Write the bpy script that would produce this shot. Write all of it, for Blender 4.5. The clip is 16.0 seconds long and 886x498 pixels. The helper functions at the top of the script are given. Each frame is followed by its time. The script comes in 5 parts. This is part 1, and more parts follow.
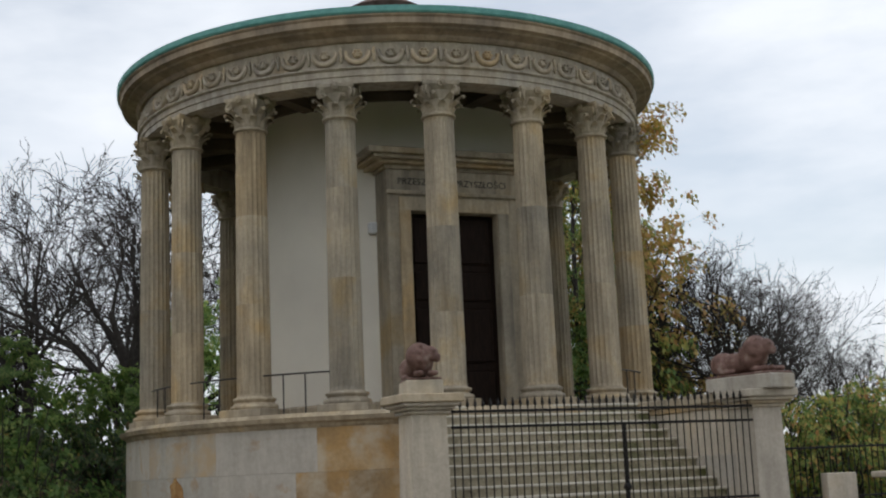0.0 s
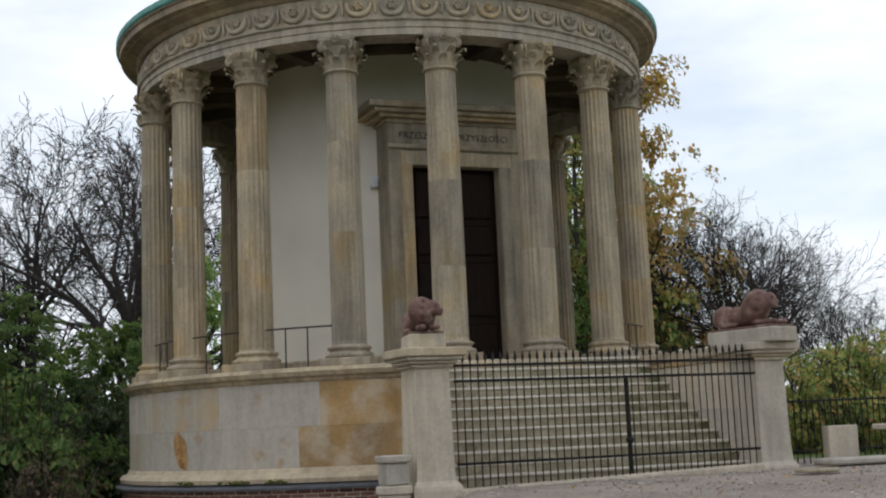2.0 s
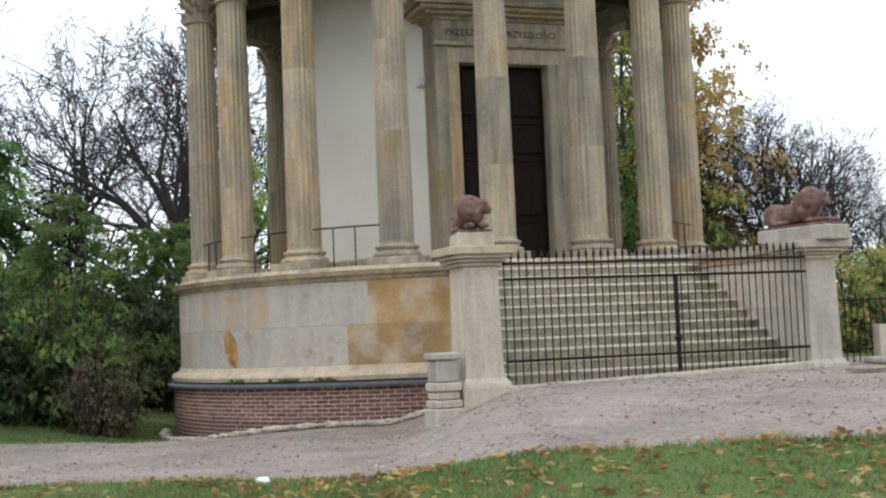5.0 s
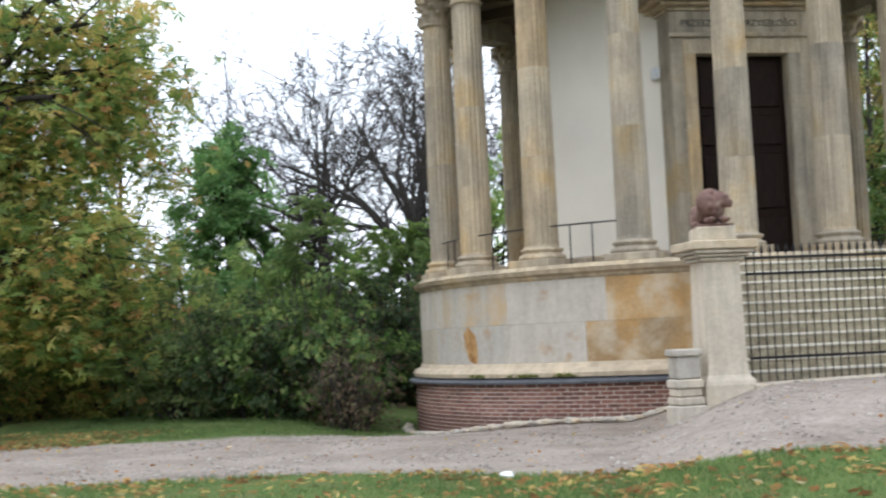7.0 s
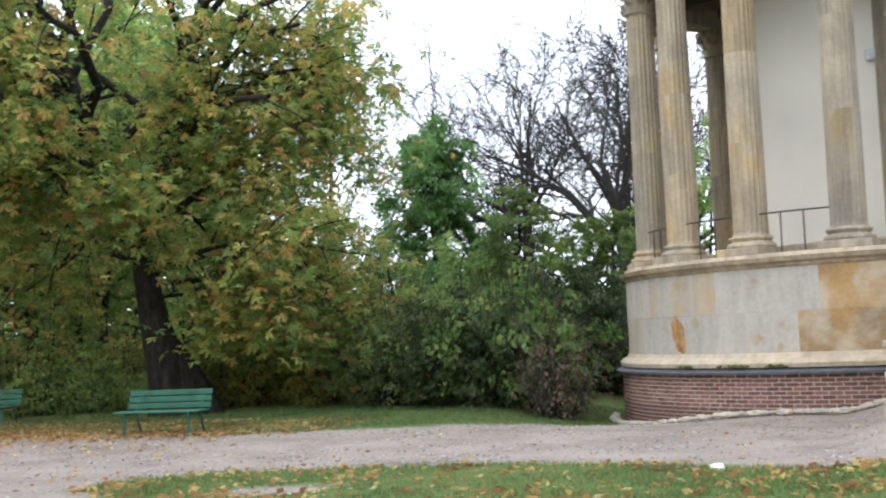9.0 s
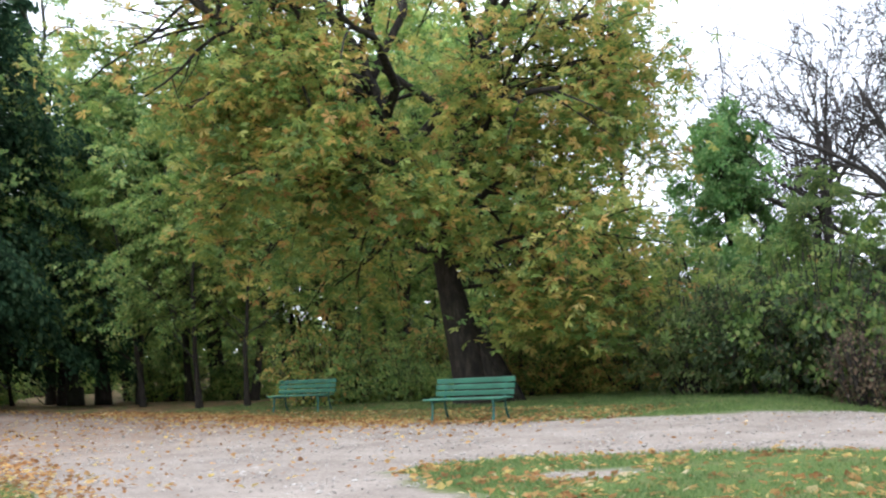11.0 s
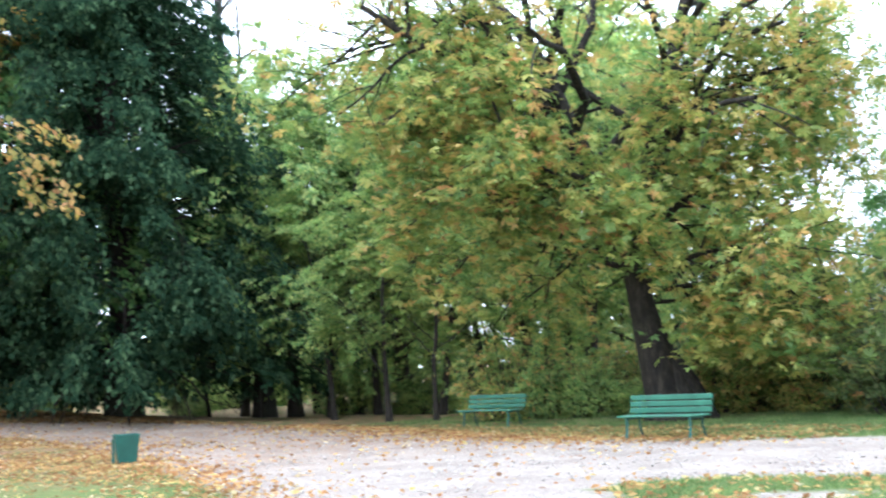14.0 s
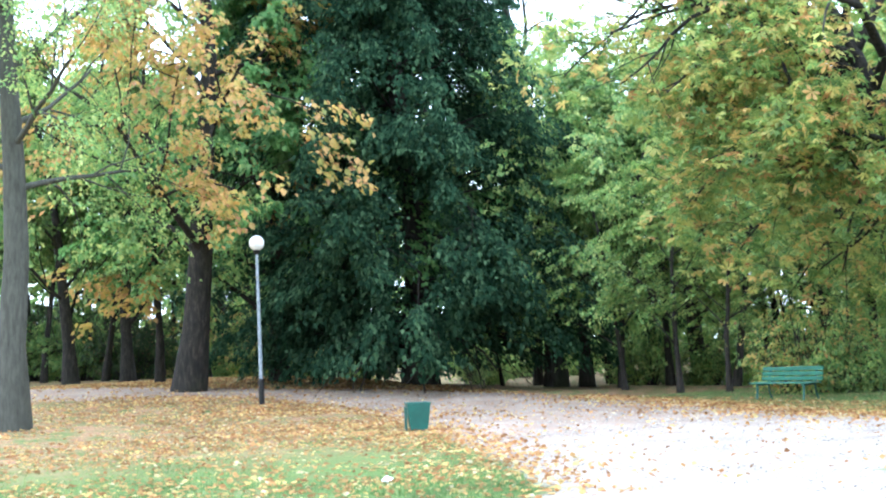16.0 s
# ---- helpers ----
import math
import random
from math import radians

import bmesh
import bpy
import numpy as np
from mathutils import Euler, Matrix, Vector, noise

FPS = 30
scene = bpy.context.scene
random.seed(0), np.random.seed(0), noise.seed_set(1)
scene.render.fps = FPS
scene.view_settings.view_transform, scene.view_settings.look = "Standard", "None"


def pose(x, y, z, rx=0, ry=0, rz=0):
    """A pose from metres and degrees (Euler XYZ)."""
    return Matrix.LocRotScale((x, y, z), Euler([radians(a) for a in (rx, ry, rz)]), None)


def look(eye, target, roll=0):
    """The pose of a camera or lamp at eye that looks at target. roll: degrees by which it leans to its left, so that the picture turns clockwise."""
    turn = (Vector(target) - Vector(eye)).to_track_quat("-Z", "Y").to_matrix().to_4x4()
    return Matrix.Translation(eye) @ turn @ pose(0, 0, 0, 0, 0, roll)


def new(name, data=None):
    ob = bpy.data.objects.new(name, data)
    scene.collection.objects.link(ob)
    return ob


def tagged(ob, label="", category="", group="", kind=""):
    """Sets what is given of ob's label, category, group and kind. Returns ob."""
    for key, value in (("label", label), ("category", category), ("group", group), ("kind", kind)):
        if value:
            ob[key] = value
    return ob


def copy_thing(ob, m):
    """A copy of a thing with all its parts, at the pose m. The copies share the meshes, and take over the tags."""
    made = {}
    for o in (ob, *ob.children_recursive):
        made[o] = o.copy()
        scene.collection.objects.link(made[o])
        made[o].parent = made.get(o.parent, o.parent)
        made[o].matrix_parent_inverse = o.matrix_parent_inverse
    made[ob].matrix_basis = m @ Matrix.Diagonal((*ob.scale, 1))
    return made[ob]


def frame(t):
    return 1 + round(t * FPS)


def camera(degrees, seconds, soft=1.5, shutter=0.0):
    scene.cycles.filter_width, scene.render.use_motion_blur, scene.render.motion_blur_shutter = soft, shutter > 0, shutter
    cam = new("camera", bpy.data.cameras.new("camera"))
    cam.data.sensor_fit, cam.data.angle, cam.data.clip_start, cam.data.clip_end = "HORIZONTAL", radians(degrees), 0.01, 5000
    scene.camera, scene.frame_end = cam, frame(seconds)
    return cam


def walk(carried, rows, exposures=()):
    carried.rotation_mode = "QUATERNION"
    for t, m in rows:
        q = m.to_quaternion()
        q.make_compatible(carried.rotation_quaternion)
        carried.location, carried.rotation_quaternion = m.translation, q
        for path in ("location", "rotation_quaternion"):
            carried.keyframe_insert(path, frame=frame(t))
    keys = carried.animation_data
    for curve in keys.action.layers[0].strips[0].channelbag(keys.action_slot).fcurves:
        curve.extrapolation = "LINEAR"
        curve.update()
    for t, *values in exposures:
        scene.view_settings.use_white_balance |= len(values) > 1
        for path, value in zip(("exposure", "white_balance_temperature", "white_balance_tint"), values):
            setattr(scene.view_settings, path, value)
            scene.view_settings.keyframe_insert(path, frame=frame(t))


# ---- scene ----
# ---- camera ----
cam = camera(38.54, 16.0, soft=2.1, shutter=0.4)
walk(cam, [
    (0, pose(0.205, 0.118, 1.621, 100.201, 2.361, -1.446)),
    (0.5, pose(0.191, 0.148, 1.603, 99.681, 2.564, -2.156)),
    (1, pose(0.206, 0.170, 1.608, 98.979, 2.760, -2.177)),
    (1.5, pose(0.194, 0.196, 1.605, 98.681, 2.835, -1.727)),
    (2, pose(0.189, 0.170, 1.621, 98.153, 2.462, -1.388)),
    (2.5, pose(0.181, 0.159, 1.621, 97.752, 2.190, -1.252)),
    (3, pose(0.189, 0.172, 1.620, 97.130, 2.339, -1.300)),
    (5.5, pose(0.081, 0.280, 1.567, 93.583, 2.570, 2.159)),
    (6, pose(0.066, 0.287, 1.559, 94.072, 2.738, 4.610)),
    (6.5, pose(0.044, 0.251, 1.575, 94.163, 2.661, 7.840)),
    (7, pose(0.039, 0.190, 1.581, 94.097, 2.520, 11.104)),
    (7.5, pose(0.066, 0.053, 1.610, 93.694, 3.248, 15.373)),
    (8, pose(0.087, 0.057, 1.624, 93.466, 2.912, 16.492)),
    (8.5, pose(0.081, 0.006, 1.617, 94.512, 2.636, 17.935)),
    (9, pose(0.054, 0.010, 1.615, 93.964, 2.509, 20.325)),
    (9.5, pose(0.039, 0.001, 1.611, 93.942, 2.461, 23.128)),
    (10, pose(0.118, -0.093, 1.598, 94.015, 2.935, 27.438)),
    (12.5, pose(-0.341, -0.340, 1.567, 94.193, 2.377, 36.560)),
    (13, pose(-0.356, -0.365, 1.567, 94.185, 2.279, 37.336)),
    (13.5, pose(-0.340, -0.364, 1.580, 94.616, 2.873, 38.452)),
    (14, pose(-0.301, -0.341, 1.585, 95.302, 2.838, 41.407)),
    (14.5, pose(-0.210, -0.266, 1.586, 95.625, 2.747, 46.713)),
    (15, pose(-0.179, -0.202, 1.590, 95.564, 2.640, 50.945)),
    (15.5, pose(-0.171, -0.173, 1.607, 95.006, 2.620, 53.852)),
    (16, pose(-0.149, -0.130, 1.619, 94.533, 2.616, 54.786)),
], exposures=[(0.0, -0.5, 6350, 11), (2.5, -0.22, 6300, 11), (3.0, -0.12, 6300, 11), (5.5, 0.53, 6120, 11), (9.0, 0.88, 6050, 12), (12.5, 1.51, 5860, 13), (16.0, 2.19, 5220, 7)])

# ---- light: overcast sky with a weak, wide sun ----
world = bpy.data.worlds.new("overcast_sky")
scene.world = world
world.use_nodes = True
wn, wl = world.node_tree.nodes, world.node_tree.links
wn.clear()
w_out = wn.new("ShaderNodeOutputWorld")
w_bg = wn.new("ShaderNodeBackground")
w_sky = wn.new("ShaderNodeTexSky")
w_sky.sky_type, w_sky.sun_disc = "NISHITA", False
w_sky.sun_elevation, w_sky.sun_rotation = radians(38), radians(200)
w_sky.air_density, w_sky.dust_density = 1.2, 2.0
w_scale = wn.new("ShaderNodeMix")
w_scale.data_type, w_scale.blend_type = "RGBA", "MULTIPLY"
w_scale.inputs[0].default_value = 1.0
w_scale.inputs[7].default_value = (0.11, 0.11, 0.11, 1)
w_co = wn.new("ShaderNodeTexCoord")
w_map = wn.new("ShaderNodeMapping")
w_map.inputs["Scale"].default_value = (1.3, 1.3, 4.0)
w_noise = wn.new("ShaderNodeTexNoise")
w_noise.inputs["Scale"].default_value = 2.2
w_noise.inputs["Detail"].default_value = 7
w_noise.inputs["Roughness"].default_value = 0.55
w_ramp = wn.new("ShaderNodeValToRGB")
w_ramp.color_ramp.elements[0].position, w_ramp.color_ramp.elements[0].color = 0.36, (0.55, 0.55, 0.55, 1)
w_ramp.color_ramp.elements[1].position, w_ramp.color_ramp.elements[1].color = 0.62, (1, 1, 1, 1)
w_mix = wn.new("ShaderNodeMix")
w_mix.data_type = "RGBA"
w_mix.inputs[7].default_value = (1.02, 1.06, 1.10, 1)
wl.new(w_co.outputs["Generated"], w_map.inputs["Vector"])
wl.new(w_map.outputs["Vector"], w_noise.inputs["Vector"])
wl.new(w_noise.outputs["Fac"], w_ramp.inputs["Fac"])
wl.new(w_sky.outputs["Color"], w_scale.inputs[6])
wl.new(w_ramp.outputs["Color"], w_mix.inputs[0])
wl.new(w_scale.outputs[2], w_mix.inputs[6])
wl.new(w_mix.outputs[2], w_bg.inputs["Color"])
wl.new(w_bg.outputs["Background"], w_out.inputs["Surface"])
w_bg.inputs["Strength"].default_value = 1.32

sun = new("sun", bpy.data.lights.new("sun", "SUN"))
sun.data.energy, sun.data.angle, sun.data.color = 0.5, radians(25), (1.0, 0.96, 0.9)
sun.matrix_world = look((-40, 10, 60), (0, 10, 0))

# ---- materials ----


def material(name, build, rough=0.8, metal=0.0, bump=0.0, bump_scale=40.0, spec=0.3):
    """A node material. build(nt) returns the colour socket; bump adds fine relief in object space."""
    m = bpy.data.materials.new(name)
    m.use_nodes = True
    nt = m.node_tree
    p = nt.nodes["Principled BSDF"]
    p.inputs["Roughness"].default_value, p.inputs["Metallic"].default_value = rough, metal
    p.inputs["Specular IOR Level"].default_value = spec
    c = build(nt)
    if isinstance(c, tuple):
        p.inputs["Base Color"].default_value = (*c, 1)
    else:
        nt.links.new(c, p.inputs["Base Color"])
    if bump:
        n = noise_tex(nt, bump_scale, 6, 0.65)
        b = nt.nodes.new("ShaderNodeBump")
        b.inputs["Strength"].default_value, b.inputs["Distance"].default_value = bump, 0.02
        nt.links.new(n, b.inputs["Height"])
        nt.links.new(b.outputs["Normal"], p.inputs["Normal"])
    return m


def coords(nt, kind="Object", scale=(1, 1, 1), by_object=False):
    co = nt.nodes.new("ShaderNodeTexCoord")
    mp = nt.nodes.new("ShaderNodeMapping")
    mp.inputs["Scale"].default_value = scale
    nt.links.new(co.outputs[kind], mp.inputs["Vector"])
    if by_object:
        oi = nt.nodes.new("ShaderNodeObjectInfo")
        mul = nt.nodes.new("ShaderNodeMath")
        mul.operation = "MULTIPLY"
        mul.inputs[1].default_value = 97.0
        nt.links.new(oi.outputs["Random"], mul.inputs[0])
        nt.links.new(mul.outputs[0], mp.inputs["Location"])
    return mp.outputs["Vector"]


def noise_tex(nt, scale, detail=5, rough=0.6, vec=None, dist=0.0):
    n = nt.nodes.new("ShaderNodeTexNoise")
    n.inputs["Scale"].default_value, n.inputs["Detail"].default_value = scale, detail
    n.inputs["Roughness"].default_value, n.inputs["Distortion"].default_value = rough, dist
    nt.links.new(vec if vec is not None else coords(nt), n.inputs["Vector"])
    return n.outputs["Fac"]


def ramp(nt, fac, *stops):
    r = nt.nodes.new("ShaderNodeValToRGB")
    e = r.color_ramp.elements
    while len(e) < len(stops):
        e.new(0.5)
    for el, (pos, col) in zip(e, stops):
        el.position, el.color = pos, (*col, 1)
    nt.links.new(fac, r.inputs["Fac"])
    return r.outputs["Color"]


def mix(nt, fac, a, b, mode="MIX"):
    m = nt.nodes.new("ShaderNodeMix")
    m.data_type, m.blend_type = "RGBA", mode
    for sock, v in ((m.inputs[0], fac), (m.inputs[6], a), (m.inputs[7], b)):
        if isinstance(v, tuple):
            sock.default_value = (*v, 1)
        elif isinstance(v, (int, float)):
            sock.default_value = v
        else:
            nt.links.new(v, sock)
    return m.outputs[2]


def rnd(nt, island=False):
    if island:
        return nt.nodes.new("ShaderNodeNewGeometry").outputs["Random Per Island"]
    return nt.nodes.new("ShaderNodeObjectInfo").outputs["Random"]


def c_sandstone(nt, base=((0.366, 0.329, 0.268), (0.488, 0.427, 0.329), (0.512, 0.390, 0.220)), streak=0.6, grain=0.5):
    v = coords(nt, by_object=True)
    big = noise_tex(nt, 0.9, 4, 0.55, v)
    col = ramp(nt, big, (0.36, base[0]), (0.55, base[1]), (0.72, base[2]))
    fine = noise_tex(nt, 14, 6, 0.7, v)
    col = mix(nt, grain, col, ramp(nt, fine, (0.3, (0.55, 0.54, 0.52)), (0.65, (1, 1, 1))), "MULTIPLY")
    if streak:
        st = noise_tex(nt, 5, 5, 0.6, coords(nt, scale=(1, 1, 0.12), by_object=True))
        col = mix(nt, streak, col, ramp(nt, st, (0.33, (0.42, 0.40, 0.38)), (0.6, (1, 1, 1))), "MULTIPLY")
    tint = ramp(nt, rnd(nt), (0.0, (0.80, 0.80, 0.80)), (0.45, (1.0, 0.97, 0.93)), (0.8, (1.15, 1.08, 0.97)), (1.0, (1.02, 0.88, 0.68)))
    return mix(nt, 0.9, col, tint, "MULTIPLY")


STONE = material("sandstone", c_sandstone, 0.85, bump=0.25)
ENTAB = material("weathered_entablature_stone", lambda nt: c_sandstone(nt, ((0.47, 0.43, 0.375), (0.58, 0.515, 0.42), (0.56, 0.45, 0.31))), 0.85, bump=0.25)
CORNICE = material("brown_weathered_cornice_stone", lambda nt: c_sandstone(nt, ((0.28, 0.24, 0.20), (0.42, 0.345, 0.265), (0.49, 0.39, 0.285))), 0.85, bump=0.3)


# ceiling stone coloured darker than the rest to deepen the portico's shade
SOFFIT = material("shade_darkened_ceiling_stone", lambda nt: c_sandstone(nt, ((0.08, 0.065, 0.05), (0.13, 0.105, 0.08), (0.18, 0.14, 0.10)), False), 0.9, bump=0.3)


def c_podium(nt):
    tone = ramp(nt, rnd(nt), (0.0, (0.45, 0.425, 0.375)), (0.40, (0.49, 0.455, 0.395)), (0.72, (0.45, 0.40, 0.315)), (0.93, (0.42, 0.33, 0.22)))
    tone.node.color_ramp.interpolation = "CONSTANT"
    v = coords(nt, by_object=True)
    rust = ramp(nt, noise_tex(nt, 1.6, 5, 0.6, v, 0.6), (0.56, (0, 0, 0)), (0.66, (1, 1, 1)))
    col = mix(nt, rust, tone, (0.40, 0.24, 0.09))
    col = mix(nt, 0.5, tone, col)
    fine = noise_tex(nt, 9, 6, 0.65, v)
    col = mix(nt, 0.4, col, ramp(nt, fine, (0.3, (0.6, 0.58, 0.55)), (0.65, (1, 1, 1))), "MULTIPLY")
    st = noise_tex(nt, 4, 5, 0.6, coords(nt, scale=(1, 1, 0.15), by_object=True))
    return mix(nt, 0.35, col, ramp(nt, st, (0.35, (0.55, 0.53, 0.5)), (0.6, (1, 1, 1))), "MULTIPLY")


PODIUM = material("grey_and_ochre_ashlar", c_podium, 0.85, bump=0.2)
OCHRE = material("ochre_ashlar", lambda nt: mix(nt, ramp(nt, noise_tex(nt, 1.5, 6, 0.6), (0.46, (0, 0, 0)), (0.62, (0.75, 0.75, 0.75))), c_sandstone(nt, ((0.31, 0.235, 0.145), (0.43, 0.30, 0.15), (0.52, 0.44, 0.32)), False), (0.50, 0.44, 0.34)), 0.85, bump=0.2)
OCHRE_PALE = material("ochre_tinged_ashlar", lambda nt: mix(nt, ramp(nt, noise_tex(nt, 1.3, 6, 0.6), (0.42, (0, 0, 0)), (0.62, (0.8, 0.8, 0.8))), c_podium(nt), (0.45, 0.33, 0.19)), 0.85, bump=0.2)
RUST = material("rust_stained_stone", lambda nt: ramp(nt, noise_tex(nt, 5, 5, 0.7), (0.35, (0.22, 0.10, 0.03)), (0.6, (0.42, 0.26, 0.11))), 0.9, bump=0.5)


def c_plaster(nt):
    col = ramp(nt, noise_tex(nt, 0.6, 4, 0.5), (0.35, (0.660, 0.624, 0.552)), (0.65, (0.744, 0.708, 0.624)))
    return mix(nt, 0.25, col, ramp(nt, noise_tex(nt, 60, 4, 0.6), (0.3, (0.8, 0.8, 0.8)), (0.6, (1, 1, 1))), "MULTIPLY")


PLASTER = material("cream_plaster", c_plaster, 0.9, bump=0.05, bump_scale=90)
PILLAR = material("pale_rendered_stone", lambda nt: c_sandstone(nt, ((0.45, 0.42, 0.37), (0.54, 0.505, 0.445), (0.55, 0.48, 0.37)), 0.38, 0.45), 0.9, bump=0.2)


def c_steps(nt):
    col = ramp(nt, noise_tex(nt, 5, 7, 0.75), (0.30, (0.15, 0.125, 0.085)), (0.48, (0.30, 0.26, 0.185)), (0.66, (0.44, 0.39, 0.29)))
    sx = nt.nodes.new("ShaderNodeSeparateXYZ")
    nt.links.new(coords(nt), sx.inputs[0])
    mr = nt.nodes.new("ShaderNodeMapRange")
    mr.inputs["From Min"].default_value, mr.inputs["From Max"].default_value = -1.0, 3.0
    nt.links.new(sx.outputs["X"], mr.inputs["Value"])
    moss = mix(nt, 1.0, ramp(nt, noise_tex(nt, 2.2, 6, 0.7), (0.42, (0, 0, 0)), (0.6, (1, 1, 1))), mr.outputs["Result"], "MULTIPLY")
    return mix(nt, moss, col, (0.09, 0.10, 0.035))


# treads paler than the STEPS risers: light on their tops is in the colour
TREAD = material("top_lit_worn_tread_stone", lambda nt: mix(nt, ramp(nt, noise_tex(nt, 1.8, 6, 0.7), (0.60, (0, 0, 0)), (0.74, (0.7, 0.7, 0.7))), ramp(nt, noise_tex(nt, 4, 5, 0.65), (0.3, (0.43, 0.40, 0.335)), (0.65, (0.62, 0.58, 0.49))), (0.13, 0.14, 0.05)), 0.9, bump=0.2)
STEPS = material("worn_mossy_step_stone", c_steps, 0.9, bump=0.3)
MOSS = material("moss", lambda nt: ramp(nt, noise_tex(nt, 30), (0.3, (0.05, 0.06, 0.015)), (0.7, (0.14, 0.16, 0.04))), 1.0, bump=0.8)


def c_brick(nt):
    col = ramp(nt, rnd(nt), (0.0, (0.13, 0.07, 0.055)), (0.4, (0.21, 0.105, 0.08)), (0.75, (0.27, 0.145, 0.11)), (1.0, (0.16, 0.075, 0.065)))
    return mix(nt, 0.45, col, ramp(nt, noise_tex(nt, 22, 5, 0.7, coords(nt, by_object=True)), (0.3, (0.5, 0.48, 0.48)), (0.65, (1.1, 1.05, 1))), "MULTIPLY")


BRICK = material("red_brick", c_brick, 0.9, bump=0.4, bump_scale=60)
MORTAR = material("lime_mortar", lambda nt: ramp(nt, noise_tex(nt, 20), (0.3, (0.42, 0.37, 0.33)), (0.7, (0.58, 0.52, 0.47))), 0.95, bump=0.4)
SLATE = material("dark_lead_flashing", lambda nt: ramp(nt, noise_tex(nt, 6), (0.3, (0.06, 0.065, 0.075)), (0.7, (0.12, 0.125, 0.14))), 0.6, 0.0, bump=0.2, bump_scale=12)
LEAD = material("green_grey_sheet_roof", lambda nt: ramp(nt, noise_tex(nt, 2.0, 5, 0.7), (0.3, (0.16, 0.20, 0.21)), (0.7, (0.30, 0.35, 0.37))), 0.5, 0.3, bump=0.1)
VERDIGRIS = material("green_copper_edge", lambda nt: ramp(nt, noise_tex(nt, 4.0, 5, 0.7), (0.3, (0.08, 0.24, 0.22)), (0.7, (0.17, 0.40, 0.36))), 0.6, 0.1, bump=0.1)
ROOF_RED = material("rusty_red_roof_sheet", lambda nt: ramp(nt, noise_tex(nt, 5), (0.3, (0.10, 0.06, 0.05)), (0.7, (0.22, 0.15, 0.13))), 0.7)
IRON = material("black_iron", lambda nt: ramp(nt, noise_tex(nt, 25), (0.35, (0.012, 0.012, 0.013)), (0.75, (0.04, 0.035, 0.032))), 0.55, 0.6)
RAIL = material("grey_iron_rail", lambda nt: ramp(nt, noise_tex(nt, 25), (0.35, (0.03, 0.028, 0.026)), (0.75, (0.08, 0.075, 0.07))), 0.6, 0.3)
LION = material("reddish_cast_iron_lion", lambda nt: ramp(nt, noise_tex(nt, 5, 6, 0.65), (0.3, (0.09, 0.048, 0.038)), (0.54, (0.17, 0.098, 0.08)), (0.70, (0.31, 0.235, 0.20))), 0.65, bump=0.5, bump_scale=18)


def c_door(nt):
    return ramp(nt, noise_tex(nt, 6, 6, 0.6, coords(nt, scale=(6, 6, 0.5))), (0.3, (0.006, 0.004, 0.003)), (0.7, (0.024, 0.013, 0.009)))


DOOR = material("dark_stained_oak", c_door, 0.65, bump=0.2, spec=0.12)
LETTER = material("dark_inlaid_lettering", lambda nt: ramp(nt, noise_tex(nt, 30), (0.3, (0.012, 0.011, 0.01)), (0.7, (0.03, 0.026, 0.024))), 0.6)
WHITE_BOX = material("white_enamelled_metal", lambda nt: ramp(nt, noise_tex(nt, 8), (0.3, (0.55, 0.57, 0.6)), (0.7, (0.7, 0.72, 0.74))), 0.4)
GREEN_PAINT = material("green_painted_wood", lambda nt: mix(nt, 0.5, ramp(nt, noise_tex(nt, 3), (0.3, (0.015, 0.10, 0.06)), (0.7, (0.03, 0.17, 0.10))), ramp(nt, noise_tex(nt, 8, 5, 0.7, coords(nt, scale=(0.6, 8, 8))), (0.3, (0.5, 0.5, 0.5)), (0.7, (1, 1, 1))), "MULTIPLY"), 0.45, bump=0.15, spec=0.5)
GREEN_METAL = material("dark_green_painted_metal", lambda nt: ramp(nt, noise_tex(nt, 4), (0.3, (0.008, 0.06, 0.045)), (0.7, (0.015, 0.10, 0.075))), 0.45, spec=0.5)
GLOBE = material("opal_white_glass", lambda nt: ramp(nt, noise_tex(nt, 3), (0.3, (0.80, 0.80, 0.80)), (0.7, (0.86, 0.86, 0.85))), 0.15, spec=0.5)
POST = material("grey_galvanised_steel", lambda nt: ramp(nt, noise_tex(nt, 10), (0.3, (0.18, 0.20, 0.22)), (0.7, (0.32, 0.35, 0.38))), 0.5, 0.5)
PAPER = material("white_paper", lambda nt: ramp(nt, noise_tex(nt, 10), (0.3, (0.7, 0.7, 0.7)), (0.7, (0.85, 0.85, 0.85))), 0.8)


def c_bark(nt):
    n = noise_tex(nt, 3.0, 6, 0.7, coords(nt, scale=(4, 4, 0.9)))
    col = ramp(nt, n, (0.34, (0.008, 0.007, 0.006)), (0.52, (0.022, 0.018, 0.014)), (0.70, (0.058, 0.047, 0.036)))
    return mix(nt, ramp(nt, noise_tex(nt, 0.9, 3), (0.55, (0, 0, 0)), (0.8, (0.3, 0.3, 0.3))), col, (0.05, 0.055, 0.022))


BARK = material("dark_furrowed_bark", c_bark, 0.95, bump=1.0, bump_scale=14)
PALE_BARK = material("pale_grey_bark", lambda nt: ramp(nt, noise_tex(nt, 3.0, 6, 0.7, coords(nt, scale=(4, 4, 0.9))), (0.3, (0.035, 0.034, 0.026)), (0.7, (0.09, 0.088, 0.07))), 0.95, bump=0.8, bump_scale=14)
TWIG = material("grey_brown_twig_bark", lambda nt: ramp(nt, noise_tex(nt, 6), (0.3, (0.025, 0.021, 0.019)), (0.7, (0.06, 0.052, 0.046))), 0.95)


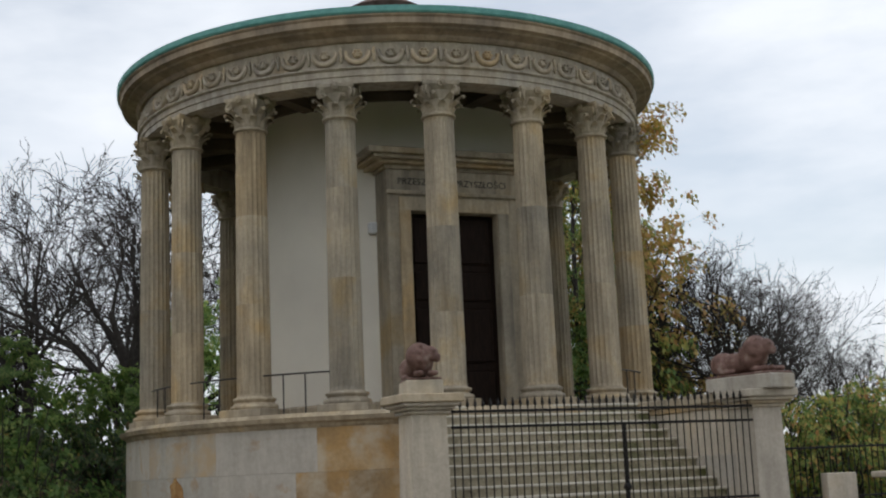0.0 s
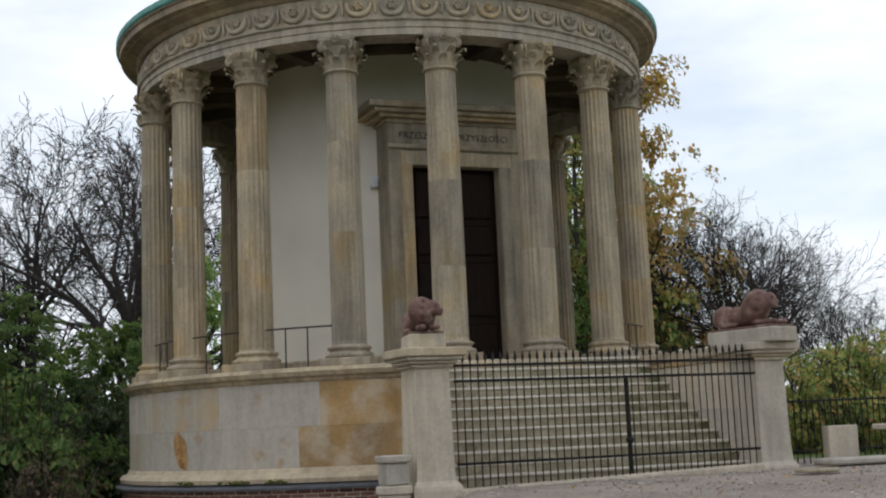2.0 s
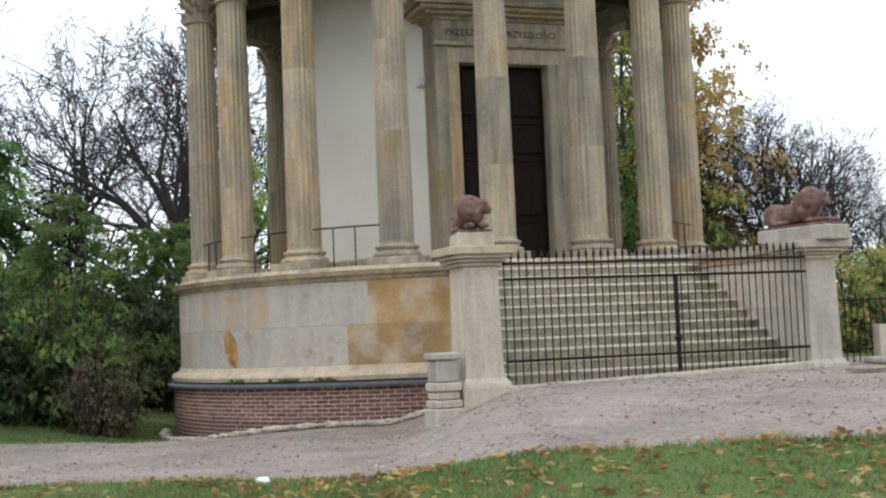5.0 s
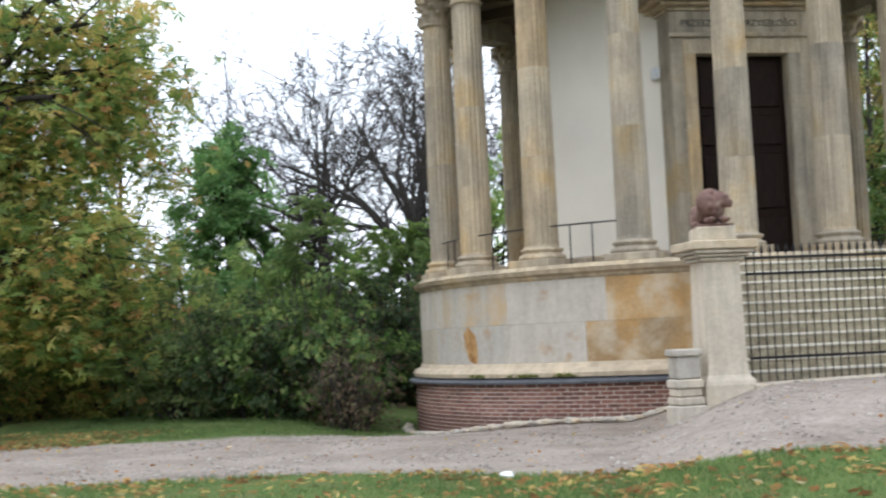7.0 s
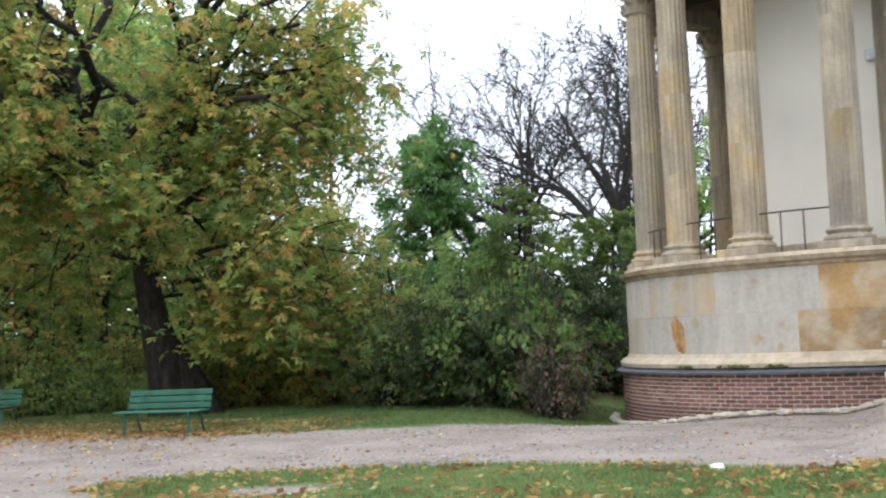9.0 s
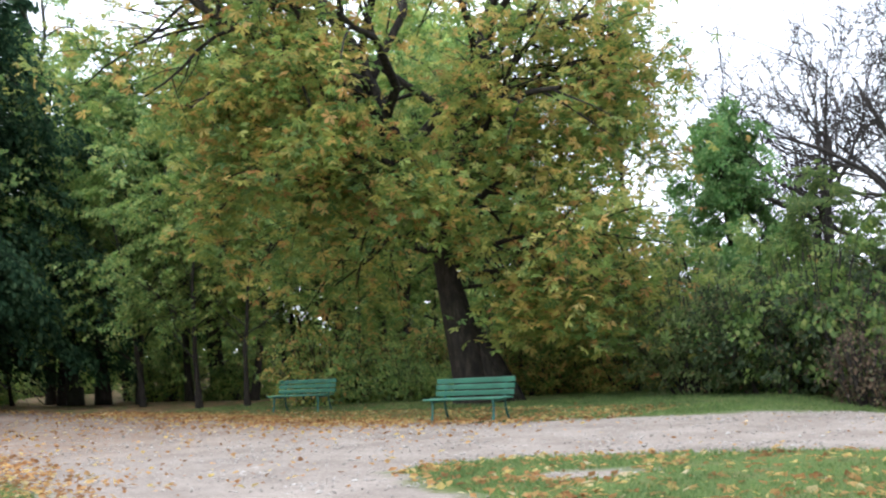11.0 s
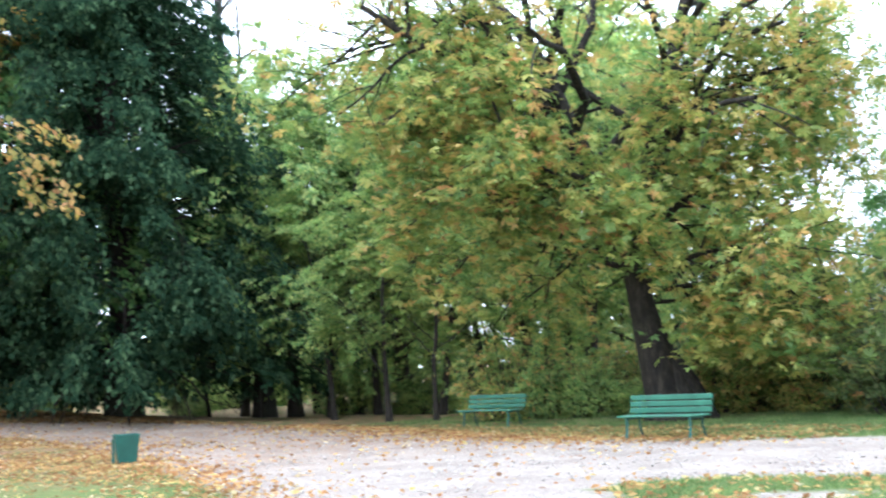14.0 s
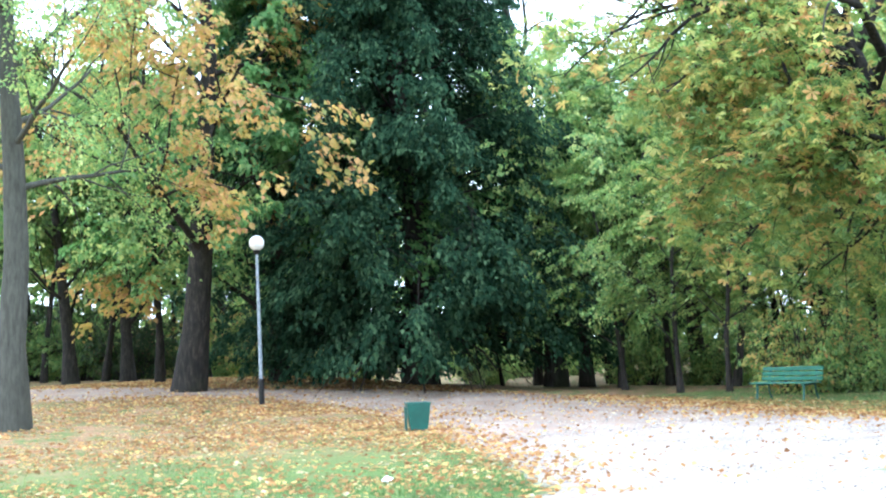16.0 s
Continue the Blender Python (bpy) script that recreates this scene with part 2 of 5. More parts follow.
def leaf_material(name, *stops, gloss=0.02):
    m = bpy.data.materials.new(name)
    m.use_nodes = True
    nt = m.node_tree
    nt.nodes.remove(nt.nodes["Principled BSDF"])
    col = ramp(nt, rnd(nt, True), *stops)
    patch = noise_tex(nt, 0.9, 4, 0.6)
    col = mix(nt, 0.7, col, ramp(nt, patch, (0.32, (0.45, 0.52, 0.5)), (0.68, (1.35, 1.3, 1.2))), "MULTIPLY")
    d, t, g = (nt.nodes.new("ShaderNodeBsdf" + k) for k in ("Diffuse", "Translucent", "Glossy"))
    g.inputs["Roughness"].default_value = 0.45
    for b in (d, t):
        nt.links.new(col, b.inputs["Color"])
    a1, a2 = nt.nodes.new("ShaderNodeMixShader"), nt.nodes.new("ShaderNodeMixShader")
    a1.inputs[0].default_value, a2.inputs[0].default_value = 0.55, gloss
    nt.links.new(d.outputs[0], a1.inputs[1])
    nt.links.new(t.outputs[0], a1.inputs[2])
    nt.links.new(a1.outputs[0], a2.inputs[1])
    nt.links.new(g.outputs[0], a2.inputs[2])
    nt.links.new(a2.outputs[0], nt.nodes["Material Output"].inputs["Surface"])
    return m


L_CHEST = leaf_material("yellowing_chestnut_leaves", (0.0, (0.125, 0.225, 0.065)), (0.42, (0.26, 0.345, 0.09)), (0.74, (0.47, 0.445, 0.125)), (0.92, (0.60, 0.40, 0.13)), (1.0, (0.46, 0.23, 0.09)))
L_DARK = leaf_material("dark_blue_green_foliage", (0.0, (0.022, 0.050, 0.030)), (0.6, (0.050, 0.102, 0.056)), (1.0, (0.125, 0.20, 0.105)), gloss=0.0)
L_GREEN = leaf_material("mid_green_leaves", (0.0, (0.085, 0.165, 0.045)), (0.6, (0.165, 0.26, 0.07)), (1.0, (0.29, 0.34, 0.10)))
L_FRESH = leaf_material("fresh_green_leaves", (0.0, (0.09, 0.21, 0.06)), (0.6, (0.17, 0.33, 0.10)), (1.0, (0.28, 0.40, 0.14)))
L_LIME = leaf_material("lime_green_leaves", (0.0, (0.16, 0.30, 0.095)), (0.6, (0.31, 0.44, 0.135)), (1.0, (0.56, 0.58, 0.19)))
L_BUSH = leaf_material("dull_green_shrub_leaves", (0.0, (0.030, 0.060, 0.022)), (0.6, (0.058, 0.098, 0.032)), (0.9, (0.10, 0.13, 0.045)), (1.0, (0.17, 0.10, 0.055)))
L_OLIVE = leaf_material("pale_olive_shrub_leaves", (0.0, (0.14, 0.20, 0.075)), (0.6, (0.19, 0.26, 0.095)), (0.9, (0.25, 0.29, 0.115)), (1.0, (0.28, 0.19, 0.09)))
L_ORANGE = leaf_material("orange_brown_autumn_leaves", (0.0, (0.24, 0.28, 0.08)), (0.35, (0.51, 0.38, 0.095)), (0.8, (0.60, 0.355, 0.13)), (1.0, (0.46, 0.24, 0.115)))
L_RED = leaf_material("reddish_brown_shrub_leaves", (0.0, (0.12, 0.09, 0.06)), (0.6, (0.20, 0.13, 0.085)), (1.0, (0.14, 0.18, 0.08)))
L_FALLEN = leaf_material("fallen_yellow_brown_leaves", (0.0, (0.24, 0.12, 0.06)), (0.35, (0.42, 0.22, 0.10)), (0.7, (0.56, 0.35, 0.16)), (0.9, (0.64, 0.50, 0.20)), (1.0, (0.66, 0.54, 0.38)), gloss=0.0)
L_GRASS = leaf_material("meadow_grass", (0.0, (0.085, 0.155, 0.05)), (0.6, (0.16, 0.255, 0.08)), (1.0, (0.29, 0.32, 0.13)))

# ---- mesh helpers ----


def mesh_from(name, verts, faces, mat, smooth=False):
    me = bpy.data.meshes.new(name)
    me.from_pydata([tuple(v) for v in verts] if not isinstance(verts, np.ndarray) else verts.tolist(), [], faces if isinstance(faces, list) else faces.tolist())
    me.materials.append(mat)
    if smooth:
        me.polygons.foreach_set("use_smooth", [True] * len(me.polygons))
    me.update()
    return me


def part(name, bm, mat, parent=None, label="", smooth=False):
    """Links a bmesh (or a mesh) as one object under a thing or a part."""
    if isinstance(bm, bpy.types.Mesh):
        me = bm
    else:
        me = bpy.data.meshes.new(name)
        bmesh.ops.recalc_face_normals(bm, faces=bm.faces[:])
        bm.to_mesh(me)
        bm.free()
        me.materials.append(mat)
        if smooth:
            me.polygons.foreach_set("use_smooth", [True] * len(me.polygons))
    ob = new(name, me)
    if parent:
        ob.parent = parent
    if label:
        ob["label"] = label
    return ob


def thing(name, label, category, m=None, group="", kind=""):
    ob = new(name)
    if m is not None:
        ob.matrix_basis = m
    return tagged(ob, label, category, group, kind)


def box(bm, x0, x1, y0, y1, z0, z1, bevel=0.0, m=None):
    r = bmesh.ops.create_cube(bm, size=1)
    vs = r["verts"]
    bmesh.ops.scale(bm, vec=(x1 - x0, y1 - y0, z1 - z0), verts=vs)
    bmesh.ops.translate(bm, vec=((x0 + x1) / 2, (y0 + y1) / 2, (z0 + z1) / 2), verts=vs)
    if bevel:
        es = list({e for v in vs for e in v.link_edges})
        vs = list({v for f in bmesh.ops.bevel(bm, geom=es, offset=bevel, segments=1, affect="EDGES")["faces"] for v in f.verts} | {v for v in vs if v.is_valid})
    if m is not None:
        bmesh.ops.transform(bm, matrix=m, verts=vs)
    return bm


def boxm(*a, **k):
    return box(bmesh.new(), *a, **k)


def lathe(profile, n=96, a0=0.0, a1=360.0, closed=True):
    """A body of revolution round z; profile is a closed loop of (radius, height)."""
    bm = bmesh.new()
    full = abs(a1 - a0 - 360) < 1e-6
    k = n if full else n + 1
    rings = []
    for i in range(k):
        a = radians(a0 + (a1 - a0) * i / n)
        rings.append([bm.verts.new((r * math.sin(a), -r * math.cos(a), z)) for r, z in profile])
    m = len(profile)
    for i in range(n):
        A, B = rings[i], rings[(i + 1) % k]
        for j in range(m if closed else m - 1):
            q = (A[j], A[(j + 1) % m], B[(j + 1) % m], B[j])
            if profile[j][0] < 1e-6 and profile[(j + 1) % m][0] < 1e-6:
                continue
            bm.faces.new(q)
    if not full and closed:
        bm.faces.new(rings[0])
        bm.faces.new(rings[-1][::-1])
    bmesh.ops.remove_doubles(bm, verts=bm.verts[:], dist=1e-5)
    return bm


def tube(bm, pts, radii, sides=6):
    """A tapered tube along points."""
    pts = [Vector(p) for p in pts]
    rings = []
    side = None
    for i, p in enumerate(pts):
        d = (pts[min(i + 1, len(pts) - 1)] - pts[max(i - 1, 0)]).normalized()
        if side is None:
            side = d.orthogonal().normalized()
        side = (side - d * side.dot(d)).normalized()
        up = d.cross(side)
        r = radii[i] if isinstance(radii, (list, tuple)) else radii
        rings.append([bm.verts.new(p + (side * math.cos(t) + up * math.sin(t)) * r) for t in (2 * math.pi * j / sides for j in range(sides))])
    for A, B in zip(rings, rings[1:]):
        for j in range(sides):
            bm.faces.new((A[j], A[(j + 1) % sides], B[(j + 1) % sides], B[j]))
    bm.faces.new(rings[0][::-1])
    bm.faces.new(rings[-1])
    return bm


def sstep(t):
    t = np.clip(t, 0, 1)
    return t * t * (3 - 2 * t)


def ground_z(x, y):
    """The lie of the land: it rises to the temple stairs and to the far trees, and falls beside the temple."""
    z = 0.77 * sstep((x + 1.3) / 2.7) * sstep((y - 8) / 10.5)
    z = z - 0.40 * sstep((-x - 1.5) / 3.5) * sstep((y - 20.5) / 6) * (1 - sstep((-x - 5.5) / 3.5))
    z = z + 0.9 * sstep((-x - 24) / 18) * (1 - sstep((y - 20) / 12))
    z = z - 3.0 * sstep((y - 30) / 30) * sstep((-x - 6) / 8) * (1 - sstep((-x - 32) / 15))
    z = z - 3.0 * sstep((y - 34) / 30) * sstep((x + 6) / 6)
    return z


# ---- ground: one sheet of grass and gravel ----
UPPER = [(60, 60), (14, 27), (6, 23.5), (0, 23.2), (-3, 23.8), (-4.8, 24.8), (-6.2, 24.2), (-7.4, 22.2), (-10.7, 20.8), (-14.3, 20.5), (-17.7, 21.2), (-24.5, 24.4), (-30.4, 24.2), (-33.3, 21.4), (-35.6, 18.6), (-39, 15.8), (-43, 13.3), (-50, 5), (-60, -20)]
LOWER = [(-54, -20), (-42, 3), (-36, 10.5), (-34.8, 14.4), (-33, 16.4), (-29.5, 17.0), (-26, 16.4), (-20.8, 14.2), (-16.4, 12.0), (-14.3, 10.9), (-12.4, 9.8), (-10.9, 8.8), (-8.5, 4), (-6, -20), (-1.5, -20), (-4.2, 5), (-6.7, 10.5), (-7.7, 11.2),
         (-9.3, 12.5), (-9.3, 13.3), (-8.2, 14.4), (-6.9, 14.7), (-5.4, 15.2), (-3.1, 15.0), (-1.1, 14.5), (0.2, 13.5), (1.3, 13.1), (4, 13.2), (60, 8)]
GRAVEL_EDGE = np.array(UPPER + LOWER, float)


def gravel_depth(x, y):
    """Signed distance to the edge of the gravel, positive on it."""
    d = np.full(x.shape, 1e9)
    inside = np.zeros(x.shape, bool)
    n = len(GRAVEL_EDGE)
    for i in range(n):
        (ax, ay), (bx, by) = GRAVEL_EDGE[i], GRAVEL_EDGE[(i + 1) % n]
        ex, ey = bx - ax, by - ay
        t = np.clip(((x - ax) * ex + (y - ay) * ey) / (ex * ex + ey * ey), 0, 1)
        d = np.minimum(d, np.hypot(x - ax - t * ex, y - ay - t * ey))
        cross = (ay > y) != (by > y)
        inside ^= cross & (x < ax + (y - ay) * ex / (ey if abs(ey) > 1e-9 else 1e-9))
    worn = 0.62 - np.hypot((x + 6.65) * 0.88 + (y - 12.45) * 0.48, ((y - 12.45) * 0.88 - (x + 6.65) * 0.48) * 1.5)
    return np.maximum(np.where(inside, d, -d), worn)


def grid_lines(lo, hi, step, far, grow):
    core = list(np.arange(lo, hi + 1e-6, step))
    a, s = [], step
    while not a or abs(a[-1]) < far:
        s *= grow
        a.append((a[-1] if a else hi) + s)
    b, s = [], step
    while not b or abs(b[-1]) < far:
        s *= grow
        b.append((b[-1] if b else lo) - s)
    return np.array(b[::-1] + core + a)


def build_ground():
    xs, ys = grid_lines(-46, 14, 0.3, 1500, 1.25), grid_lines(4, 34, 0.25, 1500, 1.25)
    X, Y = np.meshgrid(xs, ys)
    Z = ground_z(X, Y)
    G = gravel_depth(X, Y)
    bump = np.array([noise.noise((x * 0.35, y * 0.35, 0)) * 0.05 + noise.noise((x * 1.3, y * 1.3, 7)) * 0.02 for x, y in zip(X.ravel(), Y.ravel())]).reshape(X.shape)
    Z = Z + bump * np.where(G > 0, 0.4, 1.0) + 0.03 * sstep(-G / 0.5)
    ny, nx = X.shape
    idx = np.arange(nx * ny).reshape(ny, nx)
    faces = np.stack([idx[:-1, :-1], idx[:-1, 1:], idx[1:, 1:], idx[1:, :-1]], -1).reshape(-1, 4)
    me = mesh_from("ground", np.stack([X, Y, Z], -1).reshape(-1, 3), faces, GROUND, True)
    at = me.attributes.new("gravel", "FLOAT", "POINT")
    at.data.foreach_set("value", np.clip(G, -3, 3).ravel().astype(np.float32))
    at = me.attributes.new("litter", "FLOAT", "POINT")
    at.data.foreach_set("value", (sstep((-X - 13) / 9) * sstep((np.hypot(X, Y) - 15) / 8)).ravel().astype(np.float32))
    return tagged(new("ground", me), "park ground of short grass and pale trodden gravel strewn with leaves", "ground", kind="structure")


def c_ground(nt):
    v = coords(nt)
    at = nt.nodes.new("ShaderNodeAttribute")
    at.attribute_name = "gravel"
    edge = noise_tex(nt, 1.1, 6, 0.65, v)
    add = nt.nodes.new("ShaderNodeMath")
    add.operation = "MULTIPLY_ADD"
    nt.links.new(edge, add.inputs[0])
    add.inputs[1].default_value = 1.6
    nt.links.new(at.outputs["Fac"], add.inputs[2])
    fac = ramp(nt, add.outputs[0], (0.62, (0, 0, 0)), (0.98, (1, 1, 1)))
    stones = noise_tex(nt, 38, 5, 0.75, v)
    gravel = ramp(nt, stones, (0.25, (0.18, 0.157, 0.136)), (0.5, (0.325, 0.290, 0.252)), (0.75, (0.45, 0.407, 0.358)))
    gravel = mix(nt, 0.7, gravel, ramp(nt, noise_tex(nt, 0.7, 6, 0.65, v), (0.35, (0.55, 0.51, 0.49)), (0.62, (1.02, 0.99, 0.98))), "MULTIPLY")
    gravel = mix(nt, 0.7, gravel, ramp(nt, noise_tex(nt, 13, 6, 0.8, v), (0.35, (0.42, 0.39, 0.37)), (0.52, (1.05, 1.02, 1.01))), "MULTIPLY")
    grass = ramp(nt, noise_tex(nt, 26, 6, 0.75, v), (0.3, (0.045, 0.075, 0.02)), (0.55, (0.10, 0.145, 0.04)), (0.8, (0.19, 0.20, 0.07)))
    bare = ramp(nt, noise_tex(nt, 1.4, 5, 0.65, v), (0.52, (0, 0, 0)), (0.72, (0.7, 0.7, 0.7)))
    grass = mix(nt, bare, grass, ramp(nt, noise_tex(nt, 16, 6, 0.75, v), (0.3, (0.10, 0.075, 0.04)), (0.7, (0.26, 0.19, 0.10))))
    lt = nt.nodes.new("ShaderNodeAttribute")
    lt.attribute_name = "litter"
    leafy = ramp(nt, noise_tex(nt, 9, 6, 0.8, v), (0.3, (0.10, 0.055, 0.03)), (0.5, (0.27, 0.15, 0.085)), (0.72, (0.43, 0.28, 0.16)))
    spots = mix(nt, 1.0, ramp(nt, noise_tex(nt, 2.6, 6, 0.75, v), (0.40, (0, 0, 0)), (0.56, (1, 1, 1))), lt.outputs["Fac"], "MULTIPLY")
    grass = mix(nt, spots, grass, leafy)
    gravel = mix(nt, 0.6, gravel, mix(nt, spots, gravel, leafy))
    return mix(nt, fac, grass, gravel)


GROUND = material("grass_and_gravel", c_ground, 0.95, bump=0.6, bump_scale=30, spec=0.15)
build_ground()


# ---- the temple ----
CX, CY, AXIS = 0.0, 28.65, 20.5
FLOOR = 2.85
TEMPLE_M = pose(CX, CY, 0, 0, 0, AXIS)
temple = thing("temple", "round columned stone temple with fluted columns on a high podium", "temple", TEMPLE_M)


def site(u, v):
    """World x, y of a point of the temple's own plan: u to its right, v out along the stairs."""
    p = TEMPLE_M @ Vector((u, -v, 0))
    return p.x, p.y


def polar(r, deg, z):
    a = radians(deg)
    return Vector((r * math.sin(a), -r * math.cos(a), z))


# podium: footing, flashing, mouldings; the stairs break out of it at the front
part("footing", lathe([(0.4, -2.0), (6.068, -2.0), (6.068, 0.70), (0.4, 0.70)], 120), MORTAR, temple, "lime mortar behind the brick courses")
part("flashing", lathe([(5.6, 0.70), (6.20, 0.70), (6.21, 0.745), (6.0, 0.82), (5.6, 0.82)], 120), SLATE, temple, "dark lead flashing over the bricks")
part("base_moulding", lathe([(5.5, 0.82), (6.10, 0.82), (6.12, 0.90), (6.06, 0.97), (5.97, 1.0), (5.93, 1.08), (5.5, 1.08)], 120), PILLAR, temple, "pale worn base moulding")
part("podium_core", lathe([(0.4, 0.82), (5.76, 0.82), (5.76, 2.58), (0.4, 2.58)], 120), MORTAR, temple)
part("podium_cornice", lathe([(0.4, 2.58), (5.88, 2.58), (5.92, 2.62), (5.93, 2.66), (6.02, 2.69), (6.06, 2.77), (5.96, 2.78), (5.92, FLOOR), (0.4, FLOOR)], 120), STONE, temple, "weathered grey podium cornice")


def ashlar(r0, r1, a0, a1, z0, z1, n=8):
    return lathe([(r0, z0), (r1 - 0.003, z0), (r1, z0 + 0.003), (r1, z1 - 0.003), (r1 - 0.003, z1), (r0, z1)], n, a0, a1)


rng = random.Random(4)
UPPER_CUTS = [-180, -160, -140, -122, -104, -90, -76, -55, -34.5, -21, -8, 8, 26, 44, 62, 80, 98, 116, 134, 152, 180]
LOWER_CUTS = [-180, -165, -148, -130, -112, -96, -80, -67.5, -56, -38.5, -29, -14, 0, 18, 36, 54, 72, 90, 108, 126, 144, 162, 180]
for z0, z1, cuts in ((1.08, 1.80, LOWER_CUTS), (1.801, 2.58, UPPER_CUTS)):
    for a, e in zip(cuts, cuts[1:]):
        ochre = -40 < (a + e) / 2 < -14
        pale = z0 > 1.5 and a == -76
        part("stone", ashlar(5.7, 5.91 + rng.uniform(-0.002, 0.002), a + 0.008, e - 0.008, z0, z1 - 0.0015, max(3, round((e - a) / 3))), OCHRE if ochre else OCHRE_PALE if pale else PODIUM, temple)
# the flaked, rust-coloured patch on the podium
bm = bmesh.new()
ring_v = []
for i in range(22):
    t = 2 * math.pi * i / 22
    w = 1 + 0.35 * noise.noise((math.cos(t) * 1.7, math.sin(t) * 1.7, 3))
    ring_v.append(polar(5.917, -65.5 + 2.0 * w * math.cos(t) - 0.8 * math.sin(t), 1.46 + 0.33 * w * math.sin(t)))
c = bm.verts.new(polar(5.92, -65.5, 1.46))
vs = [bm.verts.new(p) for p in ring_v]
for i in range(22):
    bm.faces.new((c, vs[i], vs[(i + 1) % 22]))
part("stain", bm, RUST, temple, "rust-brown flaked patch")

# columns


def fluted_shaft(r0, r1, z0, z1, flutes=20, ends=(True, True)):
    bm = bmesh.new()
    rows, per = 6, flutes * 4
    rings = []
    for i in range(rows + 1):
        t = i / rows
        r = r0 + (r1 - r0) * (t ** 1.5)
        depth = 0.0 if (i == 0 and ends[0]) or (i == rows and ends[1]) else 0.026
        z = z0 + (z1 - z0) * (0.03 if i == 1 else 0.97 if i == rows - 1 else t)
        rings.append([bm.verts.new(((r - depth * (0, 0.75, 1, 0.75)[j % 4]) * math.cos(2 * math.pi * j / per), (r - depth * (0, 0.75, 1, 0.75)[j % 4]) * math.sin(2 * math.pi * j / per), z)) for j in range(per)])
    for A, B in zip(rings, rings[1:]):
        for j in range(per):
            bm.faces.new((A[j], A[(j + 1) % per], B[(j + 1) % per], B[j]))
    bm.faces.new(rings[0][::-1])
    bm.faces.new(rings[-1])
    return bm


def leaf_curl(bm, ang, r0, z0, z1, w, out, m=None):
    """One acanthus leaf: a thick tongue that rises from the bell and curls outwards."""
    prof = [(0, 0.0, 1.0), (0.35, 0.015, 1.05), (0.65, 0.05, 0.95), (0.85, out * 0.75, 0.8), (0.97, out, 0.6), (0.92, out * 1.2, 0.42), (0.80, out * 1.15, 0.25)]
    rows = []
    for t, o, k in prof:
        r = r0 + o
        z = z0 + (z1 - z0) * t
        row = []
        for s, d in ((-1, -0.012), (-0.6, 0.008), (0, 0.022), (0.6, 0.008), (1, -0.012)):
            a = radians(ang) + s * w * k / r
            row.append(bm.verts.new(((r + d) * math.cos(a), (r + d) * math.sin(a), z - abs(s) * 0.02 * (t > 0.5))))
        rows.append(row)
    for A, B in zip(rows, rows[1:]):
        for j in range(4):
            bm.faces.new((A[j], A[j + 1], B[j + 1], B[j]))


def capital(zb, zt):
    bm = lathe([(0.02, zb), (0.30, zb), (0.335, zb + 0.02), (0.335, zb + 0.05), (0.30, zb + 0.07), (0.285, zb + 0.10), (0.29, zb + 0.35), (0.33, zb + 0.50), (0.40, zb + 0.60), (0.02, zb + 0.60)], 32)
    for i in range(8):
        leaf_curl(bm, 45 * i, 0.285, zb + 0.08, zb + 0.29, 0.088, 0.15)
        leaf_curl(bm, 45 * i + 22.5, 0.285, zb + 0.10, zb + 0.45, 0.088, 0.19)
    for i in range(4):  # corner volutes and flowers
        a = radians(90 * i + 45)
        d, s = Vector((math.cos(a), math.sin(a), 0)), Vector((-math.sin(a), math.cos(a), 0))
        for sg in (-1, 1):
            pts, rad = [], []
            for j in range(15):
                t = j / 14 * 2.6 * math.pi
                rr = 0.085 * (1 - j / 18)
                pts.append(d * (0.40 + rr * math.sin(t) * 0.9) + s * sg * 0.035 + Vector((0, 0, zb + 0.53 - rr * math.cos(t) - 0.02)))
                rad.append(0.026 - 0.0009 * j)
            tube(bm, pts, rad, 6)
        tube(bm, [d * 0.31 + Vector((0, 0, zb + 0.34)), d * 0.36 + Vector((0, 0, zb + 0.48)), d * 0.44 + Vector((0, 0, zb + 0.60))], [0.03, 0.04, 0.045], 6)
        a = radians(90 * i)
        d, s = Vector((math.cos(a), math.sin(a), 0)), Vector((-math.sin(a), math.cos(a), 0))
        c0 = d * 0.40 + Vector((0, 0, zt - 0.07))
        for j in range(7):
            t = 2 * math.pi * j / 7
            bmesh.ops.create_icosphere(bm, subdivisions=1, radius=0.036, matrix=Matrix.Translation(c0 + (s * math.cos(t) + Vector((0, 0, 1)) * math.sin(t)) * 0.055))
        bmesh.ops.create_icosphere(bm, subdivisions=1, radius=0.045, matrix=Matrix.Translation(c0 + d * 0.02))
    # abacus with hollow sides
    n, lo, hi, tp = 6, [], [], []
    for i in range(4):
        a, b = radians(90 * i + 45), radians(90 * i + 135)
        A, B = Vector((math.cos(a), math.sin(a), 0)) * 0.53, Vector((math.cos(b), math.sin(b), 0)) * 0.53
        mid = ((A + B) / 2).normalized()
        for j in range(n):
            t = 0.04 + 0.92 * j / (n - 1)
            p = A.lerp(B, t) - mid * 0.075 * math.sin(math.pi * t)
            lo.append(bm.verts.new((p.x * 0.94, p.y * 0.94, zt - 0.10)))
            hi.append(bm.verts.new((p.x, p.y, zt - 0.06)))
            tp.append(bm.verts.new((p.x, p.y, zt)))
    k = len(lo)
    for j in range(k):
        bm.faces.new((lo[j], lo[(j + 1) % k], hi[(j + 1) % k], hi[j]))
        bm.faces.new((hi[j], hi[(j + 1) % k], tp[(j + 1) % k], tp[j]))
    bm.faces.new(tp)
    bm.faces.new(lo[::-1])
    return bm


